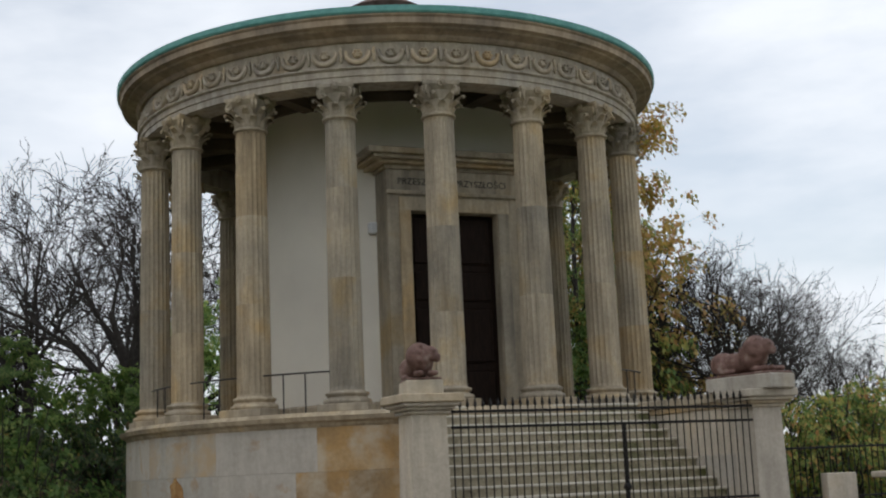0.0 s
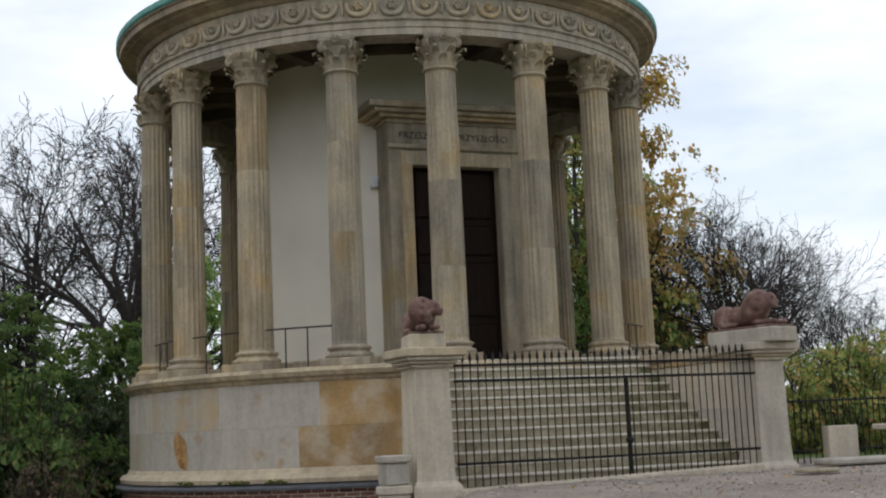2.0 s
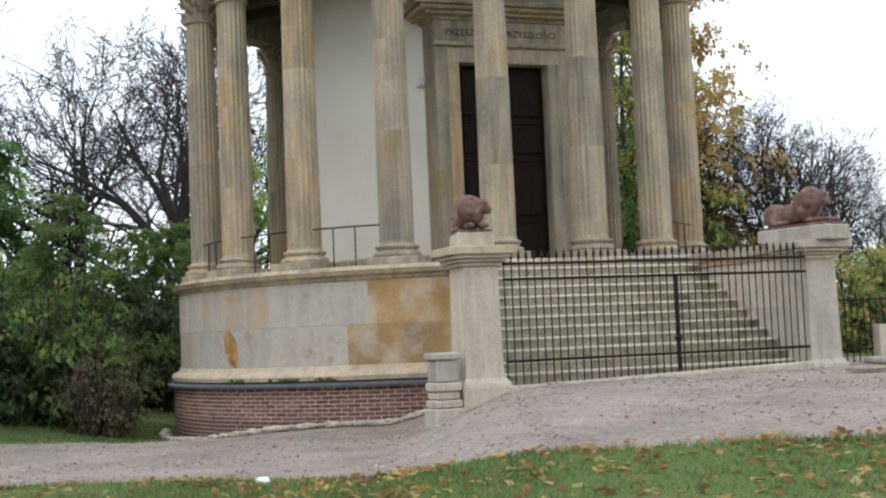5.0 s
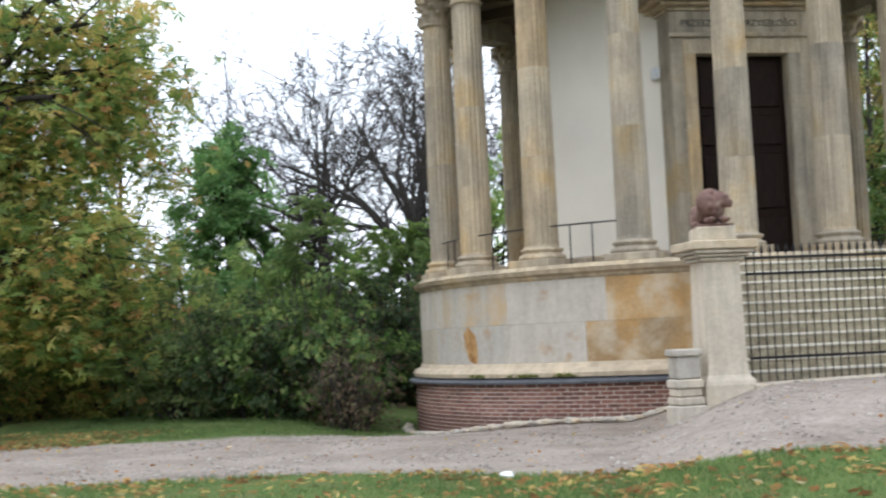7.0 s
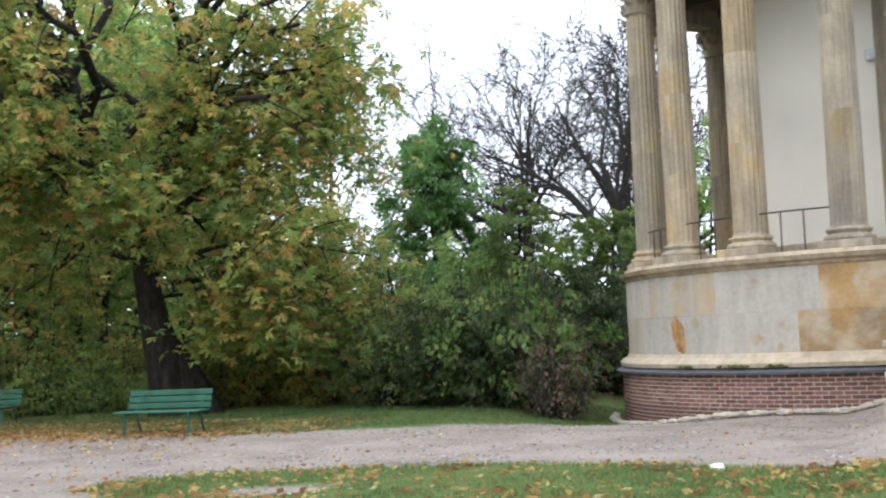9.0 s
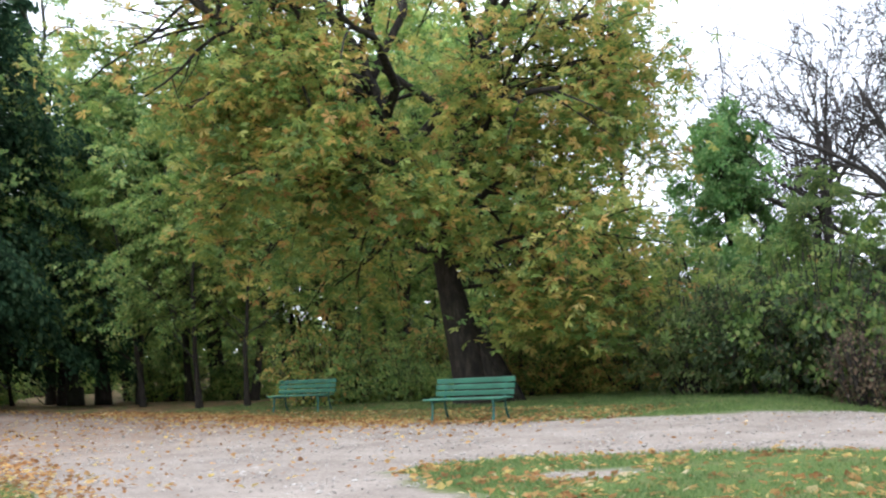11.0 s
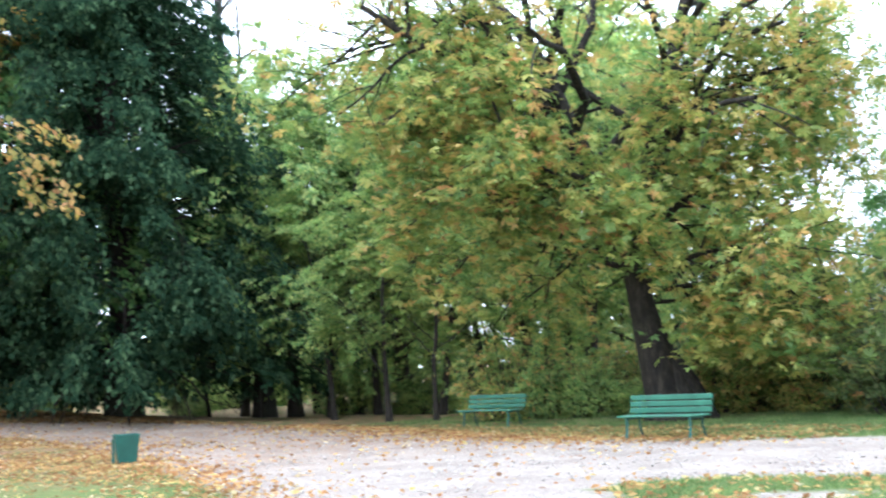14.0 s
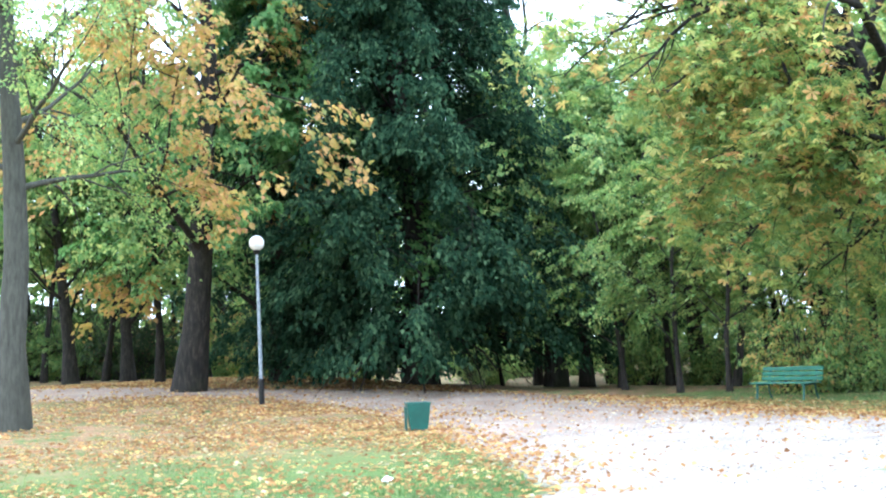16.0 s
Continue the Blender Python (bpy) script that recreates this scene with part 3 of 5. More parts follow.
def keep(bm, mat, smooth=False):
    ob = part("keep", bm, mat, smooth=smooth)
    me = ob.data
    bpy.data.objects.remove(ob)
    return me


R_COL, NECK, CAP = 5.38, 8.30, 8.98
ME_BASE = keep(lathe([(0.02, 2.99), (0.43, 2.99), (0.45, 3.02), (0.45, 3.05), (0.43, 3.08), (0.385, 3.09), (0.365, 3.12), (0.385, 3.15), (0.40, 3.155), (0.41, 3.18), (0.40, 3.20), (0.345, 3.215), (0.33, 3.24), (0.02, 3.24)], 40), STONE)
ME_PLINTH = keep(boxm(-0.47, 0.47, -0.47, 0.47, FLOOR, 2.99, bevel=0.012), STONE)
ME_CAP = keep(capital(NECK, CAP), STONE)
R_AT = lambda z: 0.322 + (0.285 - 0.322) * ((z - 3.24) / (NECK - 3.24)) ** 1.5
CUTS = ((3.24, 4.95, 6.65, NECK), (3.24, 5.30, 7.0, NECK), (3.24, 4.6, 6.2, NECK))
ME_DRUMS = [[keep(fluted_shaft(R_AT(a), R_AT(c), a + 0.002, c - 0.002, ends=(a == 3.24, c == NECK)), STONE) for a, c in zip(cu, cu[1:])] for cu in CUTS]
for i in range(18):
    ang = 10 + 20 * i
    p = polar(R_COL, ang, 0)
    col = new("column")
    col.parent = temple
    col.matrix_basis = pose(p.x, p.y, 0, 0, 0, ang)
    for nm, me in (("plinth", ME_PLINTH), ("base", ME_BASE), ("capital", ME_CAP), *(("drum", d) for d in ME_DRUMS[i * 7 % 3])):
        part(nm, me, None, col)

# entablature, ceiling and roof
part("architrave", lathe([(5.06, CAP), (5.62, CAP), (5.62, CAP + 0.13), (5.645, CAP + 0.14), (5.645, CAP + 0.25), (5.70, CAP + 0.28), (5.70, CAP + 0.31), (5.06, CAP + 0.31)], 144), ENTAB, temple, "pale two-stepped stone architrave")
frieze = part("frieze", lathe([(5.10, CAP + 0.31), (5.60, CAP + 0.31), (5.60, CAP + 0.80), (5.10, CAP + 0.80)], 144), ENTAB, temple, "stone frieze carved with garlands")
part("cornice", lathe([(5.10, 9.78), (5.66, 9.78), (5.70, 9.82), (5.72, 9.87), (5.80, 9.90), (5.92, 9.93), (5.94, 9.96), (6.05, 9.985), (6.06, 10.10), (6.10, 10.13), (6.10, 10.16), (5.10, 10.20)], 144), CORNICE, temple, "brown weathered projecting stone cornice")
part("gutter_edge", lathe([(5.6, 10.165), (6.12, 10.165), (6.14, 10.20), (6.14, 10.30), (5.6, 10.32)], 144), VERDIGRIS, temple, "green sheet copper roof edge")
roof = part("roof", lathe([(0.02, 10.1), (5.7, 10.21), (5.7, 10.31), (3.4, 10.74), (2.0, 11.25), (0.8, 11.85), (0.02, 11.9)], 96), LEAD, temple, "low metal-covered dome")
part("lantern", lathe([(0.02, 11.8), (0.85, 11.8), (0.85, 12.35), (1.0, 12.42), (0.5, 12.72), (0.02, 12.85)], 32), ROOF_RED, temple, "rusty red sheet cap")


def garland():
    """A hanging wreath with a rosette inside, between two ribbon drops; y is outwards."""
    bm = bmesh.new()
    pts, rad = [], []
    for i in range(17):
        t = math.pi * (0.93 + 1.14 * i / 16)
        pts.append((0.185 * math.cos(t), -0.02, 0.04 + 0.19 * math.sin(t)))
        rad.append(0.022 + 0.026 * math.sin(math.pi * i / 16) + (0.008 if i % 2 else 0))
    tube(bm, pts, rad, 7)
    bmesh.ops.create_uvsphere(bm, u_segments=10, v_segments=6, radius=0.085, matrix=pose(0, -0.005, 0.02) @ Matrix.Diagonal((1, 0.45, 1, 1)))
    for j in range(6):
        t = 2 * math.pi * j / 6
        bmesh.ops.create_icosphere(bm, subdivisions=1, radius=0.03, matrix=pose(0.06 * math.cos(t), -0.04, 0.02 + 0.06 * math.sin(t)))
    return bm


def ribbon_drop():
    bm = bmesh.new()
    tube(bm, [(0, -0.01, 0.14), (-0.012, -0.03, 0.06), (0.012, -0.035, -0.02), (0, -0.03, -0.10), (0.004, -0.02, -0.16)], [0.02, 0.036, 0.026, 0.034, 0.012], 6)
    return bm


ME_GARLAND, ME_DROP = keep(garland(), ENTAB, True), keep(ribbon_drop(), ENTAB, True)
N_GAR = 56
for i in range(N_GAR):
    a = 360 / N_GAR * i
    g = part("wreath", ME_GARLAND, None, frieze)
    p = polar(5.60, a, CAP + 0.55)
    g.matrix_basis = pose(p.x, p.y, p.z, 0, 0, a) @ Matrix.Diagonal((1.18, 1.3, 1.05, 1))
    g = part("ribbon", ME_DROP, None, frieze)
    p = polar(5.60, a + 180 / N_GAR, CAP + 0.56)
    g.matrix_basis = pose(p.x, p.y, p.z, 0, 0, a + 180 / N_GAR)

# ceiling, ring and beams carry the portico's shade in their dark colour
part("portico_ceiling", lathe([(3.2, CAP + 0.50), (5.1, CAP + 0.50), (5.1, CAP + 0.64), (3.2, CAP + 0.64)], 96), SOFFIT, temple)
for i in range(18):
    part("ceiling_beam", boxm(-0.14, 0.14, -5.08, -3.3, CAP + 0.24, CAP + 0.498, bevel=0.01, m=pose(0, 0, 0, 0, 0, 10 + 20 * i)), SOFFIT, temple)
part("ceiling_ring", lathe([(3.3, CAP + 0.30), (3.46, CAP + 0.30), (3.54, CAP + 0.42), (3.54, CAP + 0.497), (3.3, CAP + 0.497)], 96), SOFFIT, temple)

# cella with its doorway
R_IN, R_OUT = 3.0, 3.35
DOOR_W, DOOR_TOP = 0.94, 6.87
half = math.degrees(math.asin(DOOR_W / R_OUT))
part("cella_wall", lathe([(R_IN, FLOOR), (R_OUT, FLOOR), (R_OUT, CAP + 0.5), (R_IN, CAP + 0.5)], 100, half, 360 - half), PLASTER, temple, "smooth cream plastered drum wall")
part("cella_wall", lathe([(R_IN, DOOR_TOP), (R_OUT, DOOR_TOP), (R_OUT, CAP + 0.5), (R_IN, CAP + 0.5)], 16, -half, half), PLASTER, temple)
part("wall_base", lathe([(R_OUT, FLOOR), (R_OUT + 0.06, FLOOR), (R_OUT + 0.06, FLOOR + 0.25), (R_OUT, FLOOR + 0.29)], 90, 26, 334), STONE, temple)
V_D = 3.68
surround = part("door_surround", boxm(-1.45, -DOOR_W, -V_D, -2.85, FLOOR, 7.72, bevel=0.015), STONE, temple, "broad carved stone door surround")
for nm, a in (("jamb", (DOOR_W, 1.45, -V_D, -2.85, FLOOR, 7.72)), ("lintel", (-DOOR_W, DOOR_W, -V_D, -2.85, DOOR_TOP, 7.72)),
              ("architrave_band", (-1.20, -DOOR_W - 0.01, -V_D - 0.035, -V_D, FLOOR, DOOR_TOP + 0.25)), ("architrave_band", (DOOR_W + 0.01, 1.20, -V_D - 0.035, -V_D, FLOOR, DOOR_TOP + 0.25)),
              ("architrave_band", (-1.20, 1.20, -V_D - 0.037, -V_D, DOOR_TOP, DOOR_TOP + 0.28)), ("moulding", (-1.47, 1.47, -V_D - 0.06, -V_D, 7.20, 7.28)),
              ("moulding", (-1.5, 1.5, -V_D - 0.05, -2.9, 7.72, 7.80)), ("hood", (-1.66, 1.66, -V_D - 0.18, -2.9, 7.80, 7.87)), ("hood", (-1.80, 1.80, -V_D - 0.29, -2.9, 7.874, 7.95)), ("hood", (-1.93, 1.93, -V_D - 0.38, -2.9, 7.954, 8.08))):
    part(nm, boxm(*a, bevel=0.012), STONE, surround)
part("conduit", boxm(1.405, 1.445, -V_D - 0.035, -V_D - 0.002, FLOOR, 7.15), WHITE_BOX, surround, "white cable conduit")
def lettering(word, x0, x1, z):
    txt = bpy.data.curves.new("lettering", "FONT")
    txt.body, txt.size, txt.extrude, txt.space_character = word, 0.19, 0.004, 1.05
    tob = new("lettering", txt)
    tme = bpy.data.meshes.new_from_object(tob.evaluated_get(bpy.context.evaluated_depsgraph_get()))
    bpy.data.objects.remove(tob)
    tme.materials.clear()
    tme.materials.append(LETTER)
    lo, hi = min(v.co.x for v in tme.vertices), max(v.co.x for v in tme.vertices)
    for v in tme.vertices:
        v.co.x = x0 + (v.co.x - lo) / (hi - lo) * (x1 - x0)
    ob = part("inscription", tme, None, surround, "dark inlaid capitals reading " + word)
    ob.matrix_basis = pose(0, -V_D - 0.004, z, 90, 0, 0)


lettering("PRZESZŁOŚĆ", -1.20, -0.10, 7.41)
lettering("PRZYSZŁOŚCI", 0.04, 1.16, 7.41)

door = new("door")
door.parent = temple
door["label"] = "tall dark panelled wooden double door, closed"
for sg in (-1, 1):
    leaf = part("door_leaf", boxm(min(0.006 * sg, 0.935 * sg), max(0.006 * sg, 0.935 * sg), -3.44, -3.36, FLOOR, DOOR_TOP - 0.004), DOOR, door)
    for z0, z1 in ((3.0, 3.7), (3.85, 4.95), (5.1, 5.7), (5.85, 6.8)):
        bm = boxm(min(0.14 * sg, 0.84 * sg), max(0.14 * sg, 0.84 * sg), -3.475, -3.438, z0, z1, bevel=0.03)
        part("panel", bm, DOOR, door)
alarm = part("alarm_box", boxm(-1.62, -1.46, -3.12, -2.95, 6.50, 6.74, bevel=0.03), WHITE_BOX, temple, "small white metal box on the wall")

# rails between the columns
ME_POST = keep(tube(bmesh.new(), [(0, 0, FLOOR), (0, 0, 3.60)], 0.014, 6), RAIL)
for i in range(18):
    a = 20 * i
    if min(a % 360, 360 - a % 360) < 25:
        continue
    rail = part("handrail", tube(bmesh.new(), [polar(R_COL + 0.12, a + d, 3.60) for d in (-7, -3.5, 0, 3.5, 7)], 0.016, 6), RAIL, temple, "thin iron handrail")
    for d in (-2.6, 2.0):
        po = part("post", ME_POST, None, rail)
        p = polar(R_COL + 0.12, a + d, 0)
        po.matrix_basis = pose(p.x, p.y, 0)

# stairs between the cheek walls
NSTEP, V_TOP, V_BOT = 12, 5.55, 9.0
RISE, GO = (FLOOR - 0.75) / NSTEP, (V_BOT - V_TOP) / NSTEP
stairs = thing("stairs", "broad flight of worn pale stone steps with moss", "stairs", TEMPLE_M)
for i in range(NSTEP):
    z1 = 0.75 + RISE * (i + 1)
    v = V_BOT - GO * i
    back = v - GO - 0.1 if i < NSTEP - 1 else V_TOP - 0.6
    left = -3.0 + 0.394 * (9.1 - min(back, v - GO - 0.1))
    # darker riser block, then a tread slab with the top light painted in
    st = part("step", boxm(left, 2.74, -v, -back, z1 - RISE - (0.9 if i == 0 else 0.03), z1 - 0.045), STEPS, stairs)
    part("tread", boxm(left, 2.75, -v - 0.03, -(v - GO - 0.1), z1 - 0.045, z1, bevel=0.012), TREAD, st, "worn tread, coloured paler for the light on its top")


PILLAR_U = {-1: -2.96, 1: 3.0}


def cheek(name, sg, label, turn, width, mat):
    """A side wall of the stairs that ends in a capped pillar; turn swings its far end."""
    ob = thing(name, label, "stair wall", TEMPLE_M)
    c = PILLAR_U[sg]
    m = Matrix.Translation((c, -9.1, 0)) @ pose(0, 0, 0, 0, 0, turn)
    h, L = width / 2, 3.95
    part("footing", boxm(-h - 0.04, h + 0.04, 0.05, L, -1.0, 0.82, m=m), mat, ob)
    part("core", boxm(-h + 0.03, h - 0.03, 0.1, L, 0.82, 2.58, m=m), MORTAR, ob)
    for z0, z1, cuts in ((0.822, 1.797, (0.2, 1.3, 2.2, L)), (1.80, 2.58, (0.2, 1.8, L))):
        for a, b in zip(cuts, cuts[1:]):
            part("stone", boxm(-h, h, a, b - 0.002, z0, z1 - 0.003, bevel=0.004, m=m), mat, ob)
    part("coping", boxm(-h - 0.04, h + 0.04, 0.2, L, 2.582, 2.68, bevel=0.015, m=m), STONE, ob)
    part("coping", boxm(-h - 0.09, h + 0.09, 0.2, L, 2.684, 2.846, bevel=0.02, m=m), STONE, ob)
    bm = bmesh.new()
    levels = [(0.385, -0.9), (0.385, 0.70), (0.39, 0.76), (0.375, 0.82), (0.31, 0.90), (0.297, 1.05), (0.275, 2.50), (0.275, 2.54)]
    rings = [[bm.verts.new((c + h * x, -9.1 + h * y, z)) for x, y in ((-1, -1), (1, -1), (1, 1), (-1, 1))] for h, z in levels]
    for A, B in zip(rings, rings[1:]):
        for j in range(4):
            bm.faces.new((A[j], A[(j + 1) % 4], B[(j + 1) % 4], B[j]))
    bm.faces.new(rings[0])
    bm.faces.new(rings[-1])
    pil = part("pillar", bm, PILLAR, ob, "pale battered end pillar")
    for h, z0, z1 in ((0.33, 2.54, 2.595), (0.385, 2.598, 2.645), (0.44, 2.648, 2.70), (0.49, 2.703, 2.83)):
        part("cap", boxm(c - h, c + h, -9.1 - h, -9.1 + h, z0, z1, bevel=0.015), PILLAR, pil)
    return ob


cheek("stair_wall_west", -1, "ochre ashlar stair wall ending in a pale pillar", -21.5, 0.34, OCHRE)
cheek("stair_wall_east", 1, "pale ashlar stair wall ending in a pale pillar", 0.0, 0.50, PILLAR)

# lion pedestals and lions


def pedestal(x, y, z, turn, length, width, h, label):
    ob = thing("lion_pedestal", label, "pedestal", pose(x, y, z, 0, 0, turn), "lion pedestals")
    part("block", boxm(-width / 2, width / 2, -length * 0.42, length * 0.58, 0, h, bevel=0.015), PILLAR, ob)
    part("plate", boxm(-width / 2 + 0.02, width / 2 - 0.02, -length * 0.42 + 0.03, length * 0.58 - 0.03, h, h + 0.04, bevel=0.01), LION, ob, "reddish plinth plate")
    return ob


def lion(x, y, z, turn, k, head_turn, label):
    """A lying lion: chest to -y, rump to +y."""
    bm = bmesh.new()

    def blob(x, y, z, rx, ry, rz, tilt=0, sub=3):
        bmesh.ops.create_icosphere(bm, subdivisions=sub, radius=1, matrix=pose(x, y, z, tilt) @ Matrix.Diagonal((rx, ry, rz, 1)))

    blob(0, 0.30, 0.19, 0.19, 0.44, 0.175)
    blob(0, 0.62, 0.20, 0.21, 0.24, 0.20)
    blob(0.14, 0.58, 0.13, 0.08, 0.20, 0.12)
    blob(-0.14, 0.58, 0.13, 0.08, 0.20, 0.12)
    blob(0, 0.0, 0.27, 0.21, 0.27, 0.25, -25)
    for s in (-1, 1):
        blob(0.16 * s, 0.45, 0.045, 0.055, 0.20, 0.045)
        blob(0.115 * s, -0.26, 0.055, 0.05, 0.24, 0.05)
        blob(0.115 * s, -0.47, 0.05, 0.06, 0.07, 0.045)
    tube(bm, [(0.12, 0.80, 0.08), (0.20, 0.72, 0.05), (0.24, 0.50, 0.04), (0.23, 0.36, 0.05)], [0.03, 0.025, 0.022, 0.035], 7)
    h = pose(0, -0.14, 0.40 if head_turn < 30 else 0.35, 0, 0, head_turn)

    def hb(x, y, z, rx, ry, rz, sub=3):
        bmesh.ops.create_icosphere(bm, subdivisions=sub, radius=1, matrix=h @ pose(x, y, z) @ Matrix.Diagonal((rx, ry, rz, 1)))

    hb(0, 0.05, -0.02, 0.225, 0.22, 0.235)
    hb(0, -0.13, 0.02, 0.125, 0.13, 0.135)
    hb(0, -0.22, -0.04, 0.08, 0.08, 0.072)
    hb(0, -0.275, -0.01, 0.036, 0.025, 0.025, 2)
    hb(0, -0.235, -0.085, 0.06, 0.06, 0.03, 2)
    for s in (-1, 1):
        hb(0.055 * s, -0.225, 0.065, 0.032, 0.03, 0.022, 2)
        hb(0.15 * s, -0.04, 0.13, 0.035, 0.03, 0.04, 2)
        for j in range(7):
            a = radians(-60 + 42 * j)
            hb(0.15 * s * abs(math.cos(a)) + 0.02 * s, -0.03 + 0.03 * j % 0.05, 0.16 * math.sin(a) - 0.03, 0.06, 0.07, 0.065, 2)
    for v in bm.verts:
        v.co += v.normal * 0.012 * noise.noise(v.co * 14)
    ob = part("stone_lion", bm, LION, None, smooth=True)
    fuse = ob.modifiers.new("fuse", "REMESH")
    fuse.mode, fuse.voxel_size, fuse.use_smooth_shade = "VOXEL", 0.014, True
    soften = ob.modifiers.new("soften", "SMOOTH")
    soften.factor, soften.iterations = 0.6, 5
    ob.matrix_basis = pose(x, y, z, 0, 0, turn) @ Matrix.Scale(k, 4)
    return tagged(ob, label, "lion statue", "lion statues")


lx, ly = site(PILLAR_U[-1], 9.1)
rx, ry = site(PILLAR_U[1], 9.1)
pedestal(lx, ly, 2.83, AXIS - 12, 0.75, 0.56, 0.21, "pale stone pedestal with a reddish plate")
lion(lx, ly, 3.08, AXIS - 8, 0.94, 58, "reddish weathered lying lion statue on a stair pillar, head turned")
pedestal(rx, ry, 2.83, AXIS + 12, 1.45, 0.60, 0.24, "long pale stone pedestal with a reddish plate")
lion(rx, ry, 3.11, AXIS + 14, 1.02, 14, "reddish weathered lying lion statue on a stair pillar, gazing out")

# iron fence across the stairs
fence = thing("iron_fence", "black iron spear-topped fence with a closed gate", "fence", TEMPLE_M)
kerb = boxm(-2.62, 2.62, -9.6, -9.2, 0.0, 0.80, bevel=0.02)
for v in kerb.verts:
    v.co.z += 0.024 * v.co.x + 0.02
part("kerb", kerb, PILLAR, fence, "pale mossy stone kerb")
for z in (2.56, 2.33, 1.12):
    part("bar_rail", boxm(-2.62, 2.68, -9.425, -9.375, z - 0.02, z + 0.02, bevel=0.004), IRON, fence)


def spear():
    bm = tube(bmesh.new(), [(0, 0, 0.0), (0, 0, 1.84)], 0.0105, 6)
    tube(bm, [(0, 0, 1.84), (0, 0, 1.86), (0, 0, 1.90), (0, 0, 1.985)], [0.010, 0.026, 0.024, 0.002], 6)
    return bm


ME_SPEAR = keep(spear(), IRON)
for i in range(43):
    u = -2.60 + 5.2 * i / 42
    b = part("spear", ME_SPEAR, None, fence)
    b.matrix_basis = pose(u, -9.4, 0.81 + 0.012 * u)
gp = tube(bmesh.new(), [(0.27, -9.42, 0.84), (0.27, -9.42, 2.33)], 0.035, 8)
bmesh.ops.create_uvsphere(gp, u_segments=10, v_segments=6, radius=0.065, matrix=pose(0.27, -9.42, 1.36))
part("gate_post", gp, IRON, fence)

# bricks of the footing: the courses that show, then the buried ones in one piece
ME_BRICK = keep(boxm(-0.1175, 0.1175, -0.05, 0.05, -0.031, 0.031, bevel=0.004), BRICK)
step_a = math.degrees(0.253 / 6.07)
for c in range(8):
    z = 0.665 - 0.0745 * c
    for i in range(37):
        a = -104 + (i + (0.5 if c % 2 else 0.0)) * step_a
        b = part("brick", ME_BRICK, None, temple)
        p = polar(6.022 + rng.uniform(-0.004, 0.004), a, z)
        b.matrix_basis = pose(p.x, p.y, p.z, 0, 0, a)
bm = bmesh.new()
for c in range(8, 15):
    z = 0.665 - 0.0745 * c
    for i in range(38):
        a = -108 + (i + (0.5 if c % 2 else 0.0)) * step_a
        p = polar(6.022, a, z)
        box(bm, -0.1175, 0.1175, -0.05, 0.05, -0.031, 0.031, m=pose(p.x, p.y, p.z, 0, 0, a))
tagged(part("lower_bricks", bm, BRICK, temple), kind="stuff")
# moss cushions along the base moulding
for a, w in ((-62, 2.2), (-52, 2.0), (-48.5, 1.6), (-42, 2.0)):
    bm = bmesh.new()
    for i in range(26):
        q = polar(6.09 + rng.uniform(0, 0.03), a + rng.uniform(-w, w), 0.835 + rng.uniform(0, 0.035))
        bmesh.ops.create_icosphere(bm, subdivisions=1, radius=rng.uniform(0.012, 0.035), matrix=Matrix.Translation(q))
    part("moss", bm, MOSS, temple, "cushion of yellow-green moss")

# stack of old stones beside the pillar
def stone_stack():
    x, y = site(-3.60, 9.35)
    ob = thing("stone_post", "short post of stacked weathered pale stones", "stone post", pose(x, y, 0.40, 0, 0, AXIS + 4))
    for w, z0, z1 in ((0.225, -0.5, 0.10), (0.205, 0.105, 0.22), (0.18, 0.225, 0.34), (0.205, 0.345, 0.47), (0.175, 0.475, 0.79), (0.21, 0.795, 0.90)):
        part("stone", boxm(-w, w, -w, w, z0, z1, bevel=0.02), PILLAR, ob)
    return ob


stone_stack()

# rough stones along the foot of the wall
edging = thing("stone_edging", "row of rough pale stones edging the gravel path", "edging", kind="structure")
ROUGH = []
for k in range(5):
    bm = bmesh.new()
    bmesh.ops.create_icosphere(bm, subdivisions=2, radius=1)
    for v in bm.verts:
        v.co *= 1 + 0.35 * noise.noise(v.co * 1.3 + Vector((k * 7, 0, 0)))
        v.co.x *= 0.16
        v.co.y *= 0.10
        v.co.z *= 0.075
    ROUGH.append(keep(bm, PILLAR))
for i in range(84):
    a = -104 + 80 * i / 83
    w = TEMPLE_M @ polar(6.25 + rng.uniform(-0.02, 0.10), a, 0)
    s = part("stone", ROUGH[i % 5], None, edging)
    s.matrix_basis = pose(w.x, w.y, float(ground_z(np.float64(w.x), np.float64(w.y))) + 0.072, 0, 0, AXIS + a + rng.uniform(-30, 30)) @ Matrix.Scale(rng.uniform(0.4, 0.85), 4)

# beyond the stairs: low fence, stone blocks, a cover in the gravel
f2 = thing("low_iron_fence", "low black iron railing beside the stair pillar", "fence")
p0, p1 = Vector((6.75, 22.3, 0)), Vector((13.5, 24.6, 0))
part("bar_rail", tube(bmesh.new(), [p0 + Vector((0, 0, 1.86)), p1 + Vector((0, 0, 1.86))], 0.018, 6), IRON, f2)
part("bar_rail", tube(bmesh.new(), [p0 + Vector((0, 0, 1.0)), p1 + Vector((0, 0, 1.0))], 0.016, 6), IRON, f2)
ME_BAR = keep(tube(bmesh.new(), [(0, 0, 0.5), (0, 0, 1.90)], 0.011, 6), IRON)
for i in range(56):
    b = part("bar", ME_BAR, None, f2)
    b.matrix_basis = Matrix.Translation(p0.lerp(p1, i / 55))
